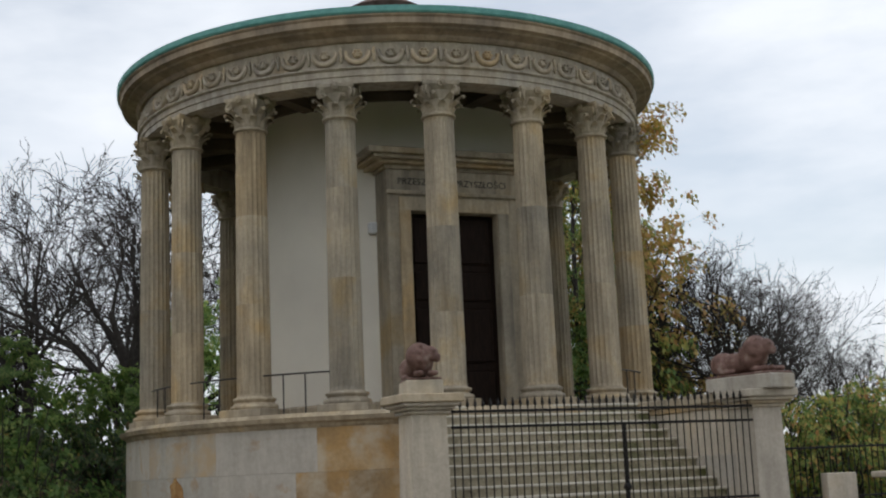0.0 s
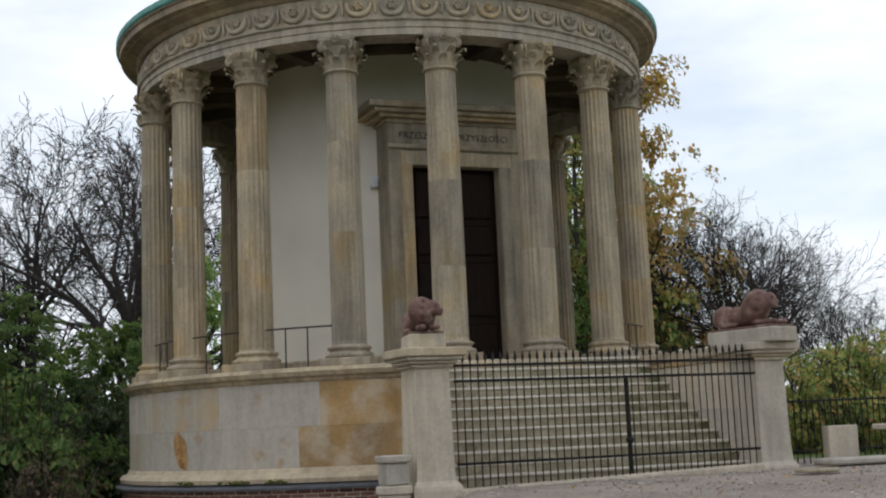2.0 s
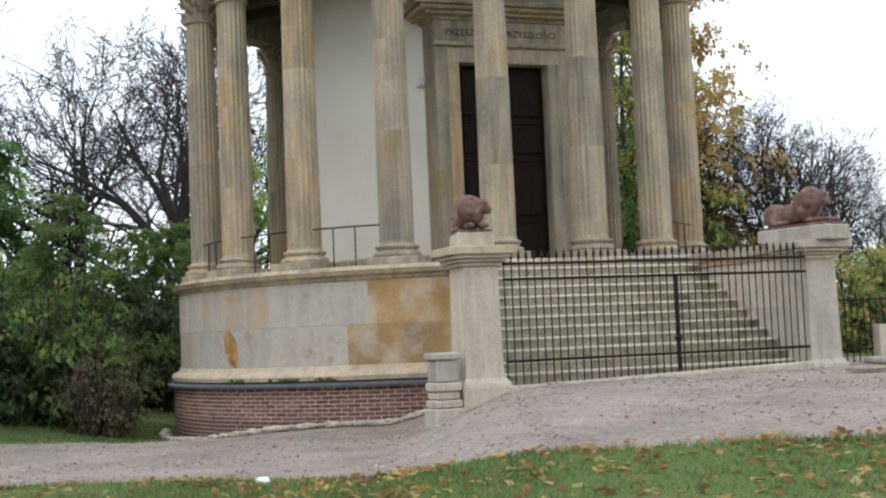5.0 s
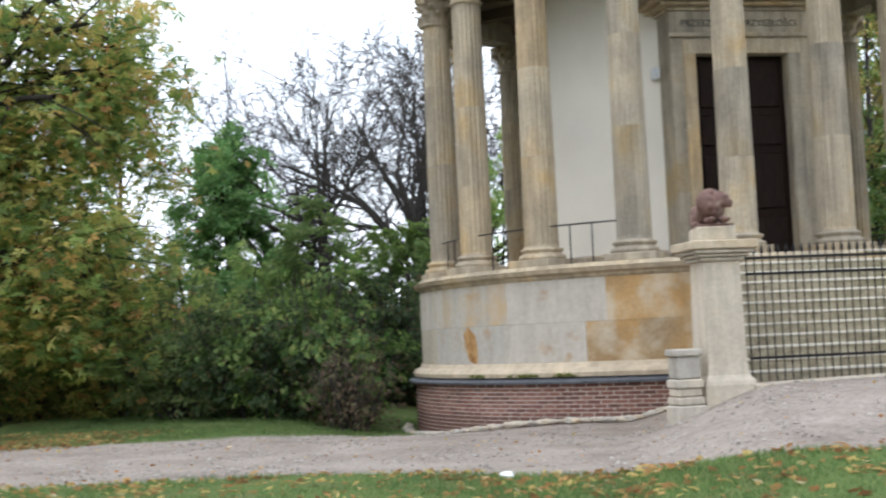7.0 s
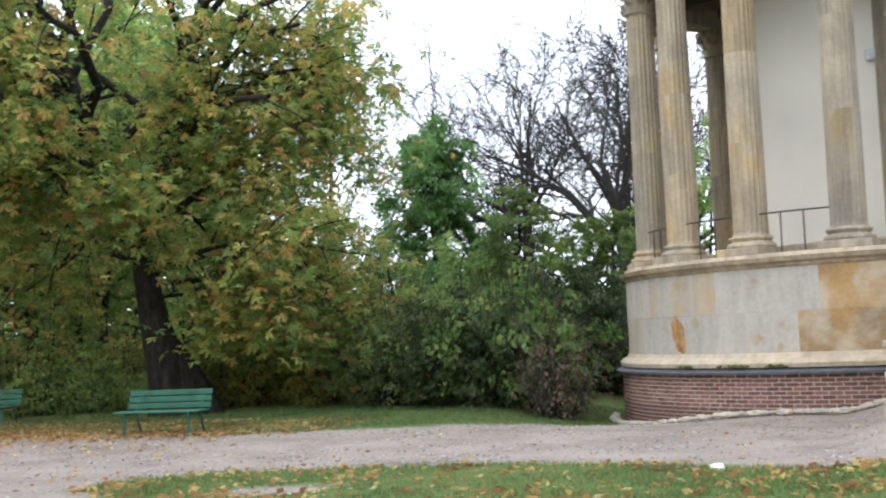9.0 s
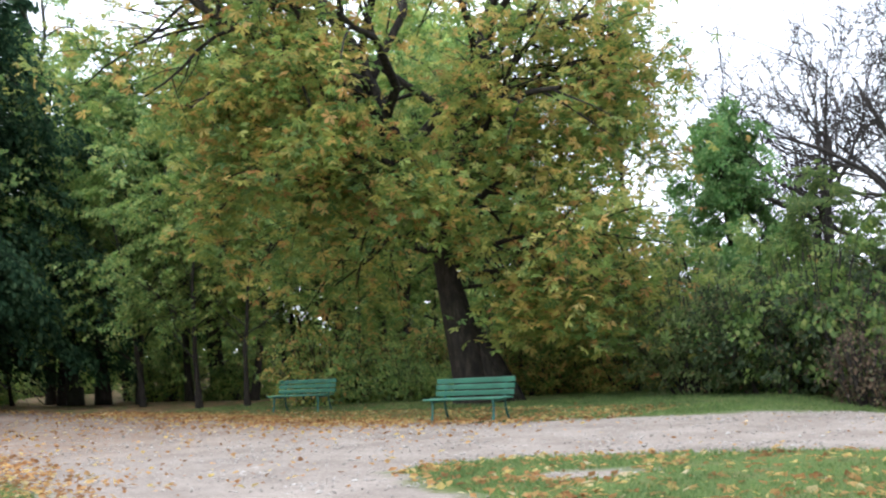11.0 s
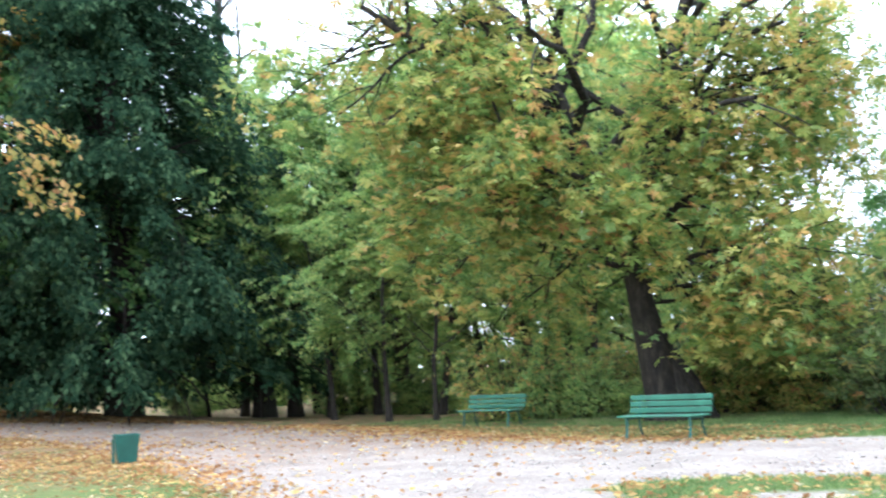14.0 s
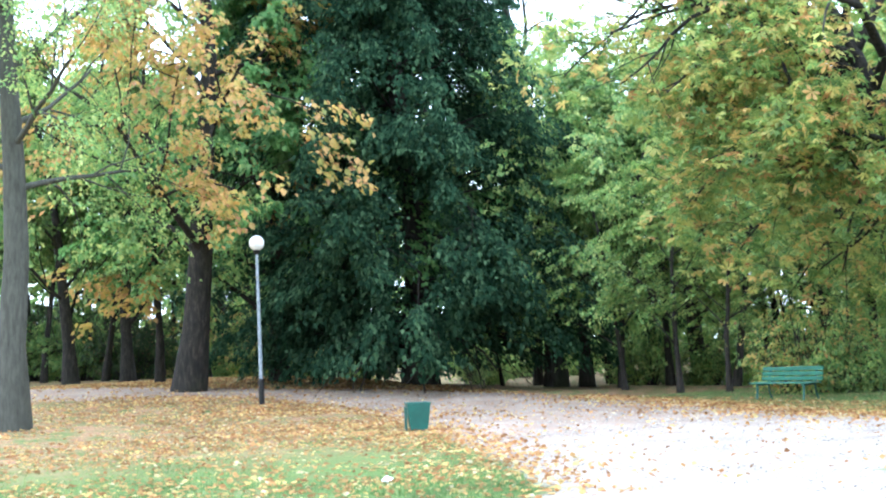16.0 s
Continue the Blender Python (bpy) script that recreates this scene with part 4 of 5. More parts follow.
blk = thing("stone_block", "upright pale stone block with rust stains", "stone block", pose(7.45, 21.75, 0.8, 0, 0, 8))
part("body", boxm(-0.27, 0.27, -0.12, 0.12, 0, 0.62, bevel=0.015), PILLAR, blk)
tab = thing("stone_table", "stone slab on a bulging baluster foot", "stone table", pose(8.45, 21.5, 0.82, 0, 0, 12))
part("slab", boxm(-0.45, 0.45, -0.25, 0.25, 0.50, 0.60, bevel=0.02), PILLAR, tab)
part("foot", lathe([(0.02, 0.0), (0.15, 0.0), (0.15, 0.06), (0.09, 0.10), (0.11, 0.2), (0.19, 0.36), (0.20, 0.44), (0.15, 0.5), (0.02, 0.5)], 20), PILLAR, tab)
pl = thing("stone_plate", "flat worn kerb plate in the gravel", "kerb stone", pose(7.6, 20.95, 0.80, 0, 0, 14))
part("plate", boxm(-0.85, 0.95, -0.28, 0.28, 0, 0.11, bevel=0.03), PILLAR, pl)
mc = thing("cover_stone", "round flat stone cover lying in gravel", "cover", pose(6.0, 18.6, 0.80))
part("disc", lathe([(0.02, 0), (0.30, 0), (0.32, 0.02), (0.30, 0.05), (0.02, 0.055)], 24), STEPS, mc)
hr = thing("rail_stub", "short iron handrail stub fixed to the pillar", "handrail", TEMPLE_M)
part("bar", tube(bmesh.new(), [(3.28, -9.25, 1.86), (3.45, -9.1, 1.93), (3.75, -8.6, 1.95)], 0.02, 6), IRON, hr)


# ---- trees ----


class Wood:
    """Collects tapered limbs as plain arrays."""

    def __init__(self):
        self.v, self.f, self.n = [], [], 0

    def limb(self, pts, radii, sides):
        pts = np.asarray(pts, float)
        d = np.gradient(pts, axis=0)
        d /= np.linalg.norm(d, axis=1)[:, None] + 1e-9
        ref = np.array((1.0, 0, 0)) if abs(d[0, 0]) < 0.8 else np.array((0, 1.0, 0))
        s = np.cross(d, ref)
        s /= np.linalg.norm(s, axis=1)[:, None] + 1e-9
        u = np.cross(d, s)
        t = np.arange(sides) * 2 * np.pi / sides
        ring = pts[:, None] + np.asarray(radii)[:, None, None] * (s[:, None] * np.cos(t)[None, :, None] + u[:, None] * np.sin(t)[None, :, None])
        m = len(pts)
        self.v.append(ring.reshape(-1, 3))
        i = np.arange(m * sides).reshape(m, sides) + self.n
        j = np.roll(i, -1, axis=1)
        self.f.append(np.stack([i[:-1], j[:-1], j[1:], i[1:]], -1).reshape(-1, 4))
        self.n += m * sides

    def mesh(self, name, mat):
        return mesh_from(name, np.concatenate(self.v), np.concatenate(self.f), mat, True)


def grow(rs, height, r0, forks, spread, levels, droop=0.0, clear=0.25, lean=(0, 0), sides=9, limb_len=0.45, wob=0.06, flare=1.5, leafy=None, ratio=0.5, mains=None, thick=0.005, bias=1.0):
    """A trunk with recursive limbs. Returns the wood and the places of the twigs."""
    w, fine = Wood(), Wood()
    tips = []

    def branch(p, d, length, r, level):
        n = 7 if level == 0 else 5 if level < 3 else 3
        pts, q, dd = [p], p.copy(), d.copy()
        for i in range(n):
            dd = dd + rs.normal(0, wob * (0.15 if mains and level == 0 else 1 + 0.5 * level), 3) + np.array((0, 0, (0.05 if level < 2 else 0.0) - droop * (level > 0) * (i / n)))
            dd /= np.linalg.norm(dd)
            q = q + dd * length / n
            pts.append(q.copy())
        pts = np.array(pts)
        t = np.linspace(0, 1, n + 1)
        rad = r * (1 - 0.62 * t) if level < levels else r * (1 - 0.8 * t)
        if level == 0:
            rad = r * (1 - 0.7 * t) * np.where(t < 0.05, flare, 1.0)
        (w if level < 2 else fine).limb(pts, np.maximum(rad, thick), max(3, sides - 2 * level))
        if level >= (levels - 1 if leafy is None else leafy):
            for tt in (0.45, 0.75, 1.0):
                tips.append(pts[min(n, int(tt * n))])
        if level == levels or (level == 0 and mains):
            return
        k = forks[level]
        for i in range(k):
            f = (clear + (1 - clear) * ((i + rs.uniform(0, 1)) / k) ** bias) if level == 0 else 0.25 + 0.75 * (i + rs.uniform(0, 1)) / k
            f = min(f, 0.99)
            x = f * n
            a = int(x)
            base = pts[a] + (pts[min(a + 1, n)] - pts[a]) * (x - a)
            along = pts[min(a + 1, n)] - pts[a]
            along = along / (np.linalg.norm(along) + 1e-9)
            az = rs.uniform(0, 2 * np.pi) if level else i * 2.4 + rs.uniform(-0.4, 0.4)
            side = np.cross(along, np.array((np.cos(az), np.sin(az), 0.13)))
            side /= np.linalg.norm(side) + 1e-9
            ang = spread[level] * rs.uniform(0.75, 1.25) * ((1.15 - 0.5 * f) if level == 0 else 1)
            nd = along * np.cos(ang) + side * np.sin(ang)
            ln = length * (limb_len if level == 0 else 0.55) * rs.uniform(0.75, 1.2) * ((1.25 - 0.7 * f) if level == 0 else 1.0)
            branch(base, nd, ln, r * (1 - 0.6 * f) * (ratio if level == 0 else 0.55), level + 1)

    d0 = np.array((lean[0], lean[1], 1.0))
    branch(np.array((0, 0, -0.25)), d0 / np.linalg.norm(d0), height, r0, 0)
    for p, d, ln, r in mains or ():
        d = np.array(d, float)
        branch(np.array(p, float), d / np.linalg.norm(d), ln, r, 1)
    return w, fine, np.array(tips)


def leaves(rs, centres, per, spread, size, flat=0.4, hang=0.0, squash=0.42):
    """Many small bent leaves in loose clumps round the given places."""
    n = len(centres) * per
    c = np.repeat(centres, per, axis=0) + rs.normal(0, 1, (n, 3)) * np.array((spread, spread, spread * squash))
    c[:, 2] -= hang * rs.uniform(0, 1, n) ** 2
    a = rs.normal(0, 1, (n, 3))
    a[:, 2] = a[:, 2] * 0.6 - 0.5
    a /= np.linalg.norm(a, axis=1)[:, None]
    nn = rs.normal(0, flat, (n, 3)) + np.array((0, 0, 1.0))
    b = np.cross(nn, a)
    b /= np.linalg.norm(b, axis=1)[:, None] + 1e-9
    up = np.cross(a, b)
    s = size * rs.uniform(0.6, 1.35, n)[:, None]
    p0, p1 = c - a * s * 0.5, c + a * s * 0.5 - up * s * 0.1
    l, r = c + b * s * 0.36 + up * s * 0.08 - a * s * 0.05, c - b * s * 0.36 + up * s * 0.08 - a * s * 0.05
    v = np.stack([p0, l, p1, r], 1).reshape(-1, 3)
    f = np.arange(n * 4).reshape(n, 4)
    return v, f


def fans(rs, centres, n, length, width, droop, size, axis=(0.0, 0.0), hang=0.0):
    """Drooping sprays: each centre carries a shingled fan of leaves that reaches outwards and bends down."""
    k = len(centres)
    out = centres[:, :2] - np.array(axis) + rs.normal(0, 0.5, (k, 2))
    out = np.concatenate([out / (np.linalg.norm(out, axis=1)[:, None] + 1e-6), np.zeros((k, 1))], 1)
    side = np.stack([-out[:, 1], out[:, 0], np.zeros(k)], -1)
    scale = np.repeat(rs.uniform(0.6, 1.3, k), n)[:, None]
    out, side, c = np.repeat(out, n, 0), np.repeat(side, n, 0), np.repeat(centres, n, 0)
    m = n * k
    v, u = rs.uniform(0, 1, (m, 1)) ** 0.8, np.clip(rs.normal(0, 0.5, (m, 1)), -1.2, 1.2)
    up = np.array((0, 0, 1.0))
    c = c + scale * (out * (length * (v - 0.3)) + side * (width * u * (0.45 + 0.55 * v))) - up * (droop * v * v + 0.3 * width * u * u) * scale + rs.normal(0, 0.06, (m, 3))
    c[:, 2] -= hang * rs.uniform(0, 1, m) ** 2
    a = out * (0.75 - 0.3 * v) + side * u * 0.6 - up * (0.25 + 0.6 * v) + rs.normal(0, 0.3, (m, 3))
    a /= np.linalg.norm(a, axis=1)[:, None]
    nn = up + out * 0.35 * v + rs.normal(0, 0.32, (m, 3))
    b = np.cross(nn, a)
    b /= np.linalg.norm(b, axis=1)[:, None] + 1e-9
    w = np.cross(a, b)
    s = size * rs.uniform(0.6, 1.35, m)[:, None]
    p0, p1 = c - a * s * 0.5, c + a * s * 0.5 - w * s * 0.12
    l, r = c + b * s * 0.34 + w * s * 0.06 - a * s * 0.05, c - b * s * 0.34 + w * s * 0.06 - a * s * 0.05
    return np.stack([p0, l, p1, r], 1).reshape(-1, 3), np.arange(m * 4).reshape(m, 4)


def palms(rs, centres, n, spread, size, hang=0.0, squash=0.5):
    """Palmate leaves: five long leaflets that hang from one stalk end, each leaf one piece."""
    m = len(centres) * n
    c = np.repeat(centres, n, 0) + rs.normal(0, 1, (m, 3)) * np.array((spread, spread, spread * squash))
    c[:, 2] -= hang * rs.uniform(0, 1, m) ** 2
    nn = rs.normal(0, 0.45, (m, 3)) + np.array((0, 0, 0.9))
    nn /= np.linalg.norm(nn, axis=1)[:, None]
    a = rs.normal(0, 1, (m, 3)) - np.array((0, 0, 0.5))
    a -= nn * (a * nn).sum(1)[:, None]
    a /= np.linalg.norm(a, axis=1)[:, None]
    b = np.cross(nn, a)
    s = size * rs.uniform(0.65, 1.3, m)[:, None]
    v = [c]
    for deg, k in ((-104, 0.7), (-52, 0.92), (0, 1.05), (52, 0.92), (104, 0.7)):
        t = radians(deg)
        d, e = a * math.cos(t) + b * math.sin(t), b * math.cos(t) - a * math.sin(t)
        fall = nn * s * rs.uniform(0.1, 0.5, m)[:, None] * k
        v += [c + d * s * k * 0.62 + e * s * 0.2 * k - fall * 0.35, c + d * s * k - fall, c + d * s * k * 0.62 - e * s * 0.2 * k - fall * 0.35]
    v = np.stack(v, 1).reshape(-1, 3)
    f = np.array([(0, 1 + 3 * j, 2 + 3 * j, 3 + 3 * j) for j in range(5)])
    return v, (f[None] + 16 * np.arange(m)[:, None, None]).reshape(-1, 4)


def tree(name, label, rs, wood_mat, leaf_mat, per=0, clump=0.5, size=0.16, hang=0.0, thin=1.0, low=0.3, category="tree", group="", style="fan", droop_leaf=0.35, total=None, **kw):
    w, fine, tips = grow(rs, **kw)
    if total:
        k = total / max(a[:, 2].max() for a in fine.v)
        w.v, fine.v, tips = [a * k for a in w.v], [a * k for a in fine.v], tips * k
    ob = thing(name, label, category, None, group)
    part("trunk", w.mesh("trunk", wood_mat), None, ob)
    part("branchwork", fine.mesh("branchwork", wood_mat), None, ob)
    if per:
        if thin < 1:
            tips = tips[rs.uniform(0, 1, len(tips)) < thin]
        tips = tips[tips[:, 2] > low + 0.3]
        if style == "palm":
            v, f = palms(rs, tips, per, clump, size, hang)
        else:
            v, f = fans(rs, tips, per, clump * 2.2, clump * 1.1, droop_leaf, size, hang=hang)
        v[:, 2] = np.maximum(v[:, 2], 0.15)
        part("crown", mesh_from("crown", v, f, leaf_mat), None, ob)
    return ob


def bush(name, label, rs, leaf_mat, radius, height, stems, per, size, group=""):
    w = Wood()
    tips = []
    for i in range(stems):
        az, out = rs.uniform(0, 2 * np.pi), rs.uniform(0.2, 1.0)
        top = np.array((np.cos(az) * radius * out, np.sin(az) * radius * out, height * rs.uniform(0.45, 1.0) * (1.1 - 0.35 * out * out)))
        base = np.array((np.cos(az) * radius * 0.3 * out, np.sin(az) * radius * 0.3 * out, -0.2))
        t = np.linspace(0, 1, 5)[:, None]
        pts = base + (top - base) * t + np.array((0, 0, 1)) * 0.15 * height * t * (1 - t) + rs.normal(0, 0.05, (5, 3))
        w.limb(pts, np.linspace(0.03, 0.006, 5), 4)
        for k in range(6):
            f = rs.uniform(0.25, 1)
            q = base + (top - base) * f + rs.normal(0, 0.16 * radius ** 0.5, 3)
            tips.append(q)
            w.limb(np.stack([base + (top - base) * f * 0.85, q]), (0.008, 0.004), 3)
    ob = thing(name, label, "shrub", None, group)
    part("branchwork", w.mesh("branchwork", TWIG), None, ob)
    v, f = fans(rs, np.array(tips), per, 0.55, 0.32, 0.18, size)
    v[:, 2] = np.maximum(v[:, 2], 0.02)
    part("foliage", mesh_from("foliage", v, f, leaf_mat), None, ob)
    return ob


def plant(ob, x, y, turn=0.0, k=1.0, kz=None, copy=True, sink=0.0):
    sx, sy, sz = ob.scale if copy else (1, 1, 1)
    m = pose(x, y, float(ground_z(np.float64(x), np.float64(y))) - sink, 0, 0, turn) @ Matrix.Diagonal((k / sx, k / sy, (kz or k) / sz, 1))
    if copy:
        return copy_thing(ob, m)
    ob.matrix_basis = m
    return ob


def RS(i):
    return np.random.RandomState(i)


def at(x_yaw, dist):
    """Ground place at a bearing (degrees left of +y) and a distance."""
    return -math.sin(radians(x_yaw)) * dist, math.cos(radians(x_yaw)) * dist


# the great horse chestnut behind the benches: a flared leaning trunk that forks into two tall limbs and arching side limbs
chest = tree("horse_chestnut", "broad old horse chestnut with yellowing leaves and a flared dark trunk", RS(11), BARK, L_CHEST, per=8, clump=0.36, size=0.205, hang=0.6, style="palm",
             low=0.9, thin=0.58, height=5.0, r0=0.58, forks=(0, 13, 5), spread=(0, 0.9, 0.8), levels=3, droop=0.16, lean=(-0.20, 0.0), sides=14, flare=1.5, leafy=1, wob=0.085,
             mains=[((-0.80, 0, 4.2), (0.40, 0.05, 1), 8.5, 0.30), ((-0.90, 0, 4.2), (-0.36, 0.05, 1), 8.5, 0.33), ((-2.3, -0.2, 8.0), (-1.0, -0.12, 0.30), 5.4, 0.17), ((-3.9, -0.4, 8.6), (-1.0, -0.1, -0.2), 2.6, 0.07),
                    ((-0.55, 0, 4.6), (1.2, 0.2, 0.7), 4.0, 0.11), ((-0.8, 0.2, 4.3), (0.2, 1.0, 0.6), 5.0, 0.16), ((0.9, -0.2, 7.4), (0.9, -0.7, 0.5), 3.2, 0.09), ((-2.2, -0.1, 7.6), (-0.8, -0.8, 0.5), 3.2, 0.09),
                    ((-0.9, 0, 4.6), (-1.1, -0.3, 0.35), 4.6, 0.09), ((-0.5, 0, 3.6), (1.1, -0.25, 0.25), 4.2, 0.08), ((-0.5, 0.2, 3.2), (0.9, 0.7, 0.12), 4.2, 0.08), ((-0.7, 0.1, 3.7), (-0.9, 0.7, 0.25), 4.6, 0.09),
                    ((1.0, 0.2, 7.6), (1.0, 0.1, 0.5), 3.4, 0.09), ((-0.4, 0.3, 2.9), (0.9, 0.25, 0.05), 3.8, 0.06), ((-0.3, -0.2, 5.6), (0.7, -1.0, 0.7), 3.0, 0.09), ((-0.7, -0.3, 4.3), (0.35, -1.0, 0.25), 2.6, 0.06), ((-0.4, -0.1, 3.4), (1.0, -0.7, 0.3), 3.6, 0.06), ((-1.5, -0.2, 5.6), (-0.7, -1.0, 0.8), 3.2, 0.09),
                    ((-1.5, 0, 5.8), (-1.0, -0.6, 0.5), 3.8, 0.09)])
root = Wood()
for bx, by, r in ((0.95, -0.1, 0.34), (0.6, -0.5, 0.26), (-0.55, -0.3, 0.22), (0.5, 0.6, 0.3)):
    root.limb([(bx, by, -0.4), (bx * 0.72, by * 0.7, 0.25), (bx * 0.38 - 0.05, by * 0.3, 1.0), (-0.22, 0, 1.9)], [r, r * 0.95, r * 0.9, r * 0.6], 10)
part("root_flare", root.mesh("root_flare", BARK), None, chest)
plant(chest, *at(32.1, 31.0), 32.4, copy=False)

# the huge dark tree beyond the bin: tiers of drooping sprays
dark = tree("dark_tree", "huge dark blue-green tree with drooping sprays down to the ground", RS(5), BARK, L_DARK, per=64, clump=0.55, size=0.20, hang=0.30, thin=0.46, low=0.75, droop_leaf=0.7,
            height=19.0, r0=0.52, forks=(112, 5, 3), spread=(1.40, 0.6, 0.6), levels=3, droop=0.18, clear=0.06, bias=1.25, sides=10, limb_len=0.225, leafy=1, ratio=0.14)
plant(dark, *at(56.1, 42.0), 0, 0.89, 1.0, copy=False)

# prototypes for the woods
BARE = dict(forks=(9, 7, 6, 5), spread=(0.58, 0.62, 0.6, 0.55), levels=4, clear=0.25, sides=8, limb_len=0.75, wob=0.10, thick=0.010, group="bare trees", total=17.0)
bareA = tree("bare_tree", "tall leafless grey tree with fine twigs", RS(21), TWIG, None, height=9.0, r0=0.36, **BARE)
bareB = tree("bare_tree", "tall leafless grey tree with fine twigs", RS(22), TWIG, None, height=8.0, r0=0.32, **BARE)
greenA = tree("green_tree", "mid green leafy park tree", RS(31), BARK, L_GREEN, per=44, clump=0.42, size=0.19, thin=0.38, height=13.0, r0=0.30, forks=(14, 5, 4), spread=(0.95, 0.7, 0.7), levels=3, clear=0.18, limb_len=0.36, ratio=0.35, leafy=1, total=15.0, group="leafy trees")
greenB = tree("green_tree", "full rounded bright green tree beyond the hedge", RS(35), BARK, L_FRESH, per=46, clump=0.40, size=0.17, thin=0.5, height=9.5, r0=0.22, forks=(22, 5, 4), spread=(1.0, 0.75, 0.7), levels=3, clear=0.15, limb_len=0.33, ratio=0.35, leafy=1, total=12.5, group="leafy trees")
limeA = tree("lime_tree", "light yellow green leafy park tree", RS(32), BARK, L_LIME, per=34, clump=0.40, size=0.17, thin=0.36, height=11.0, r0=0.15, forks=(14, 5, 4), spread=(1.05, 0.7, 0.7), levels=3, clear=0.22, limb_len=0.40, ratio=0.35, leafy=1, droop=0.05, group="leafy trees")
limeB = tree("lime_tree", "slim light green leafy tree on a dark stem", RS(36), BARK, L_LIME, per=34, clump=0.38, size=0.17, thin=0.36, height=12.0, r0=0.14, forks=(13, 5, 4), spread=(1.1, 0.7, 0.7), levels=3, clear=0.30, limb_len=0.32, ratio=0.35, leafy=1, lean=(0.05, 0.03), group="leafy trees")
orangeA = tree("autumn_tree", "dark-trunked tree with orange-brown autumn leaves", RS(33), BARK, L_ORANGE, per=28, clump=0.38, size=0.20, thin=0.55, hang=0.4, height=15.0, r0=0.42, forks=(13, 6, 4), spread=(1.15, 0.8, 0.7), levels=3, clear=0.24, limb_len=0.36, ratio=0.35, group="autumn trees", lean=(0.12, 0), droop=0.14, flare=1.3)
yellowA = tree("autumn_tree", "half-bare tree with sparse yellow-brown leaves", RS(34), TWIG, L_CHEST, per=9, clump=0.3, size=0.15, thin=0.55, height=14.0, r0=0.20, forks=(14, 6, 5), spread=(0.8, 0.7, 0.6), levels=3, clear=0.2, limb_len=0.22, ratio=0.4, thick=0.006, group="autumn trees")
bushA = bush("shrub", "dense dull green leafy shrub in the hedge", RS(41), L_BUSH, 2.2, 3.4, 60, 30, 0.12, "shrubs")
bushB = bush("shrub", "bright green leafy shrub among the trees", RS(42), L_GREEN, 2.0, 3.2, 50, 26, 0.14, "shrubs")
bushE = bush("shrub", "soft olive green leafy shrub in the hedge", RS(45), L_OLIVE, 2.2, 3.4, 60, 36, 0.095, "shrubs")
bushF = bush("shrub", "light green undergrowth beneath the trees", RS(46), L_LIME, 2.0, 2.6, 46, 22, 0.13, "shrubs")
bushC = bush("shrub", "reddish brown thin leaved shrub by the wall", RS(43), L_RED, 1.6, 2.8, 40, 8, 0.11, "shrubs")
bushD = bush("shrub", "yellow green leafy autumn shrub", RS(44), L_CHEST, 2.0, 3.0, 46, 20, 0.13, "shrubs")

# the view beside the temple
plant(bareA, *at(15.6, 60), 20, 1.23, copy=False)
plant(bareB, *at(13.0, 64), 140, 1.26, copy=False)
plant(bareA, *at(16.6, 70), 100, 0.9)
plant(bareB, *at(10.6, 58), 250, 1.12)
plant(greenB, *at(19.7, 54), 0, 0.95, 1.08, copy=False)
plant(greenA, *at(17.4, 60), 0, 0.62, copy=False)
plant(yellowA, *at(25.0, 46), 0, 0.62, 1.15, copy=False)
plant(limeB, *at(9.0, 48), 0, 0.7, copy=False)
plant(bushE, *at(22.2, 30.4), 0, 0.95, copy=False)
plant(bushB, *at(17.0, 28.9), 0, 1.1, copy=False)
plant(bushC, *at(15.3, 26.7), 0, 0.8, copy=False)
plant(bushA, *at(19.0, 28.6), 130, 0.85, copy=False)
plant(bushD, *at(17.6, 36), 60, 1.2, copy=False)
plant(bushA, *at(14.6, 34.5), 60, 1.1)
plant(bushC, *at(19.6, 34), 200, 0.9)
for k, (b, d, kk) in enumerate(((12.2, 36, 1.2), (10.2, 40, 1.2), (23.6, 34.5, 1.1), (25.8, 35.5, 1.1), (28.5, 36.5, 1.1), (20.2, 40, 1.25), (23, 43, 1.2), (14.5, 44, 1.3), (7.0, 46, 1.2))):
    plant(bushA if b < 15 else (bushA, bushB, bushD)[k % 3] if b < 19 else (bushE, bushB)[k % 2], *at(b, d), 47 * k, kk)

for b, d, kk, p in ((12.6, 38, 0.36, greenA), (16.6, 36, 0.40, greenA), (19.0, 37, 0.34, limeB), (21.9, 39, 0.36, greenA), (24.2, 37, 0.38, limeB), (13.4, 39, 0.36, greenA)):
    plant(p, *at(b, d), b * 50, kk)

# beyond the stairs
plant(orangeA, *at(-8.9, 46), 40, 0.8, 0.9, copy=False)
plant(limeB, *at(-7.6, 44), 90, 0.85)
plant(bushD, *at(-9.6, 43), 10, 1.6, 2.2)
plant(yellowA, *at(-8.0, 42), 130, 0.8)
plant(greenA, *at(-7.0, 40), 30, 0.6)
plant(greenA, *at(-8.6, 52), 190, 0.72)
for k, (b, d, kk, p) in enumerate(((-11.8, 48, 0.66, bareA), (-13.0, 46, 0.58, bareB), (-14.4, 44, 0.50, bareA), (-16.2, 42, 0.46, bareB), (-18.6, 40, 0.32, bareA), (-20.4, 42, 0.30, bareB), (-11.0, 52, 0.70, bareB))):
    plant(p, *at(b, d), 61 * k, kk)
for k, (b, d, kk) in enumerate(((-16.8, 30, 0.95), (-18.8, 29, 0.9), (-14.8, 33, 0.9), (-21, 31, 1.0), (-12.5, 36, 0.9), (-19.5, 38, 1.2))):
    plant(bushD, *at(b, d), 83 * k, kk * 0.92)

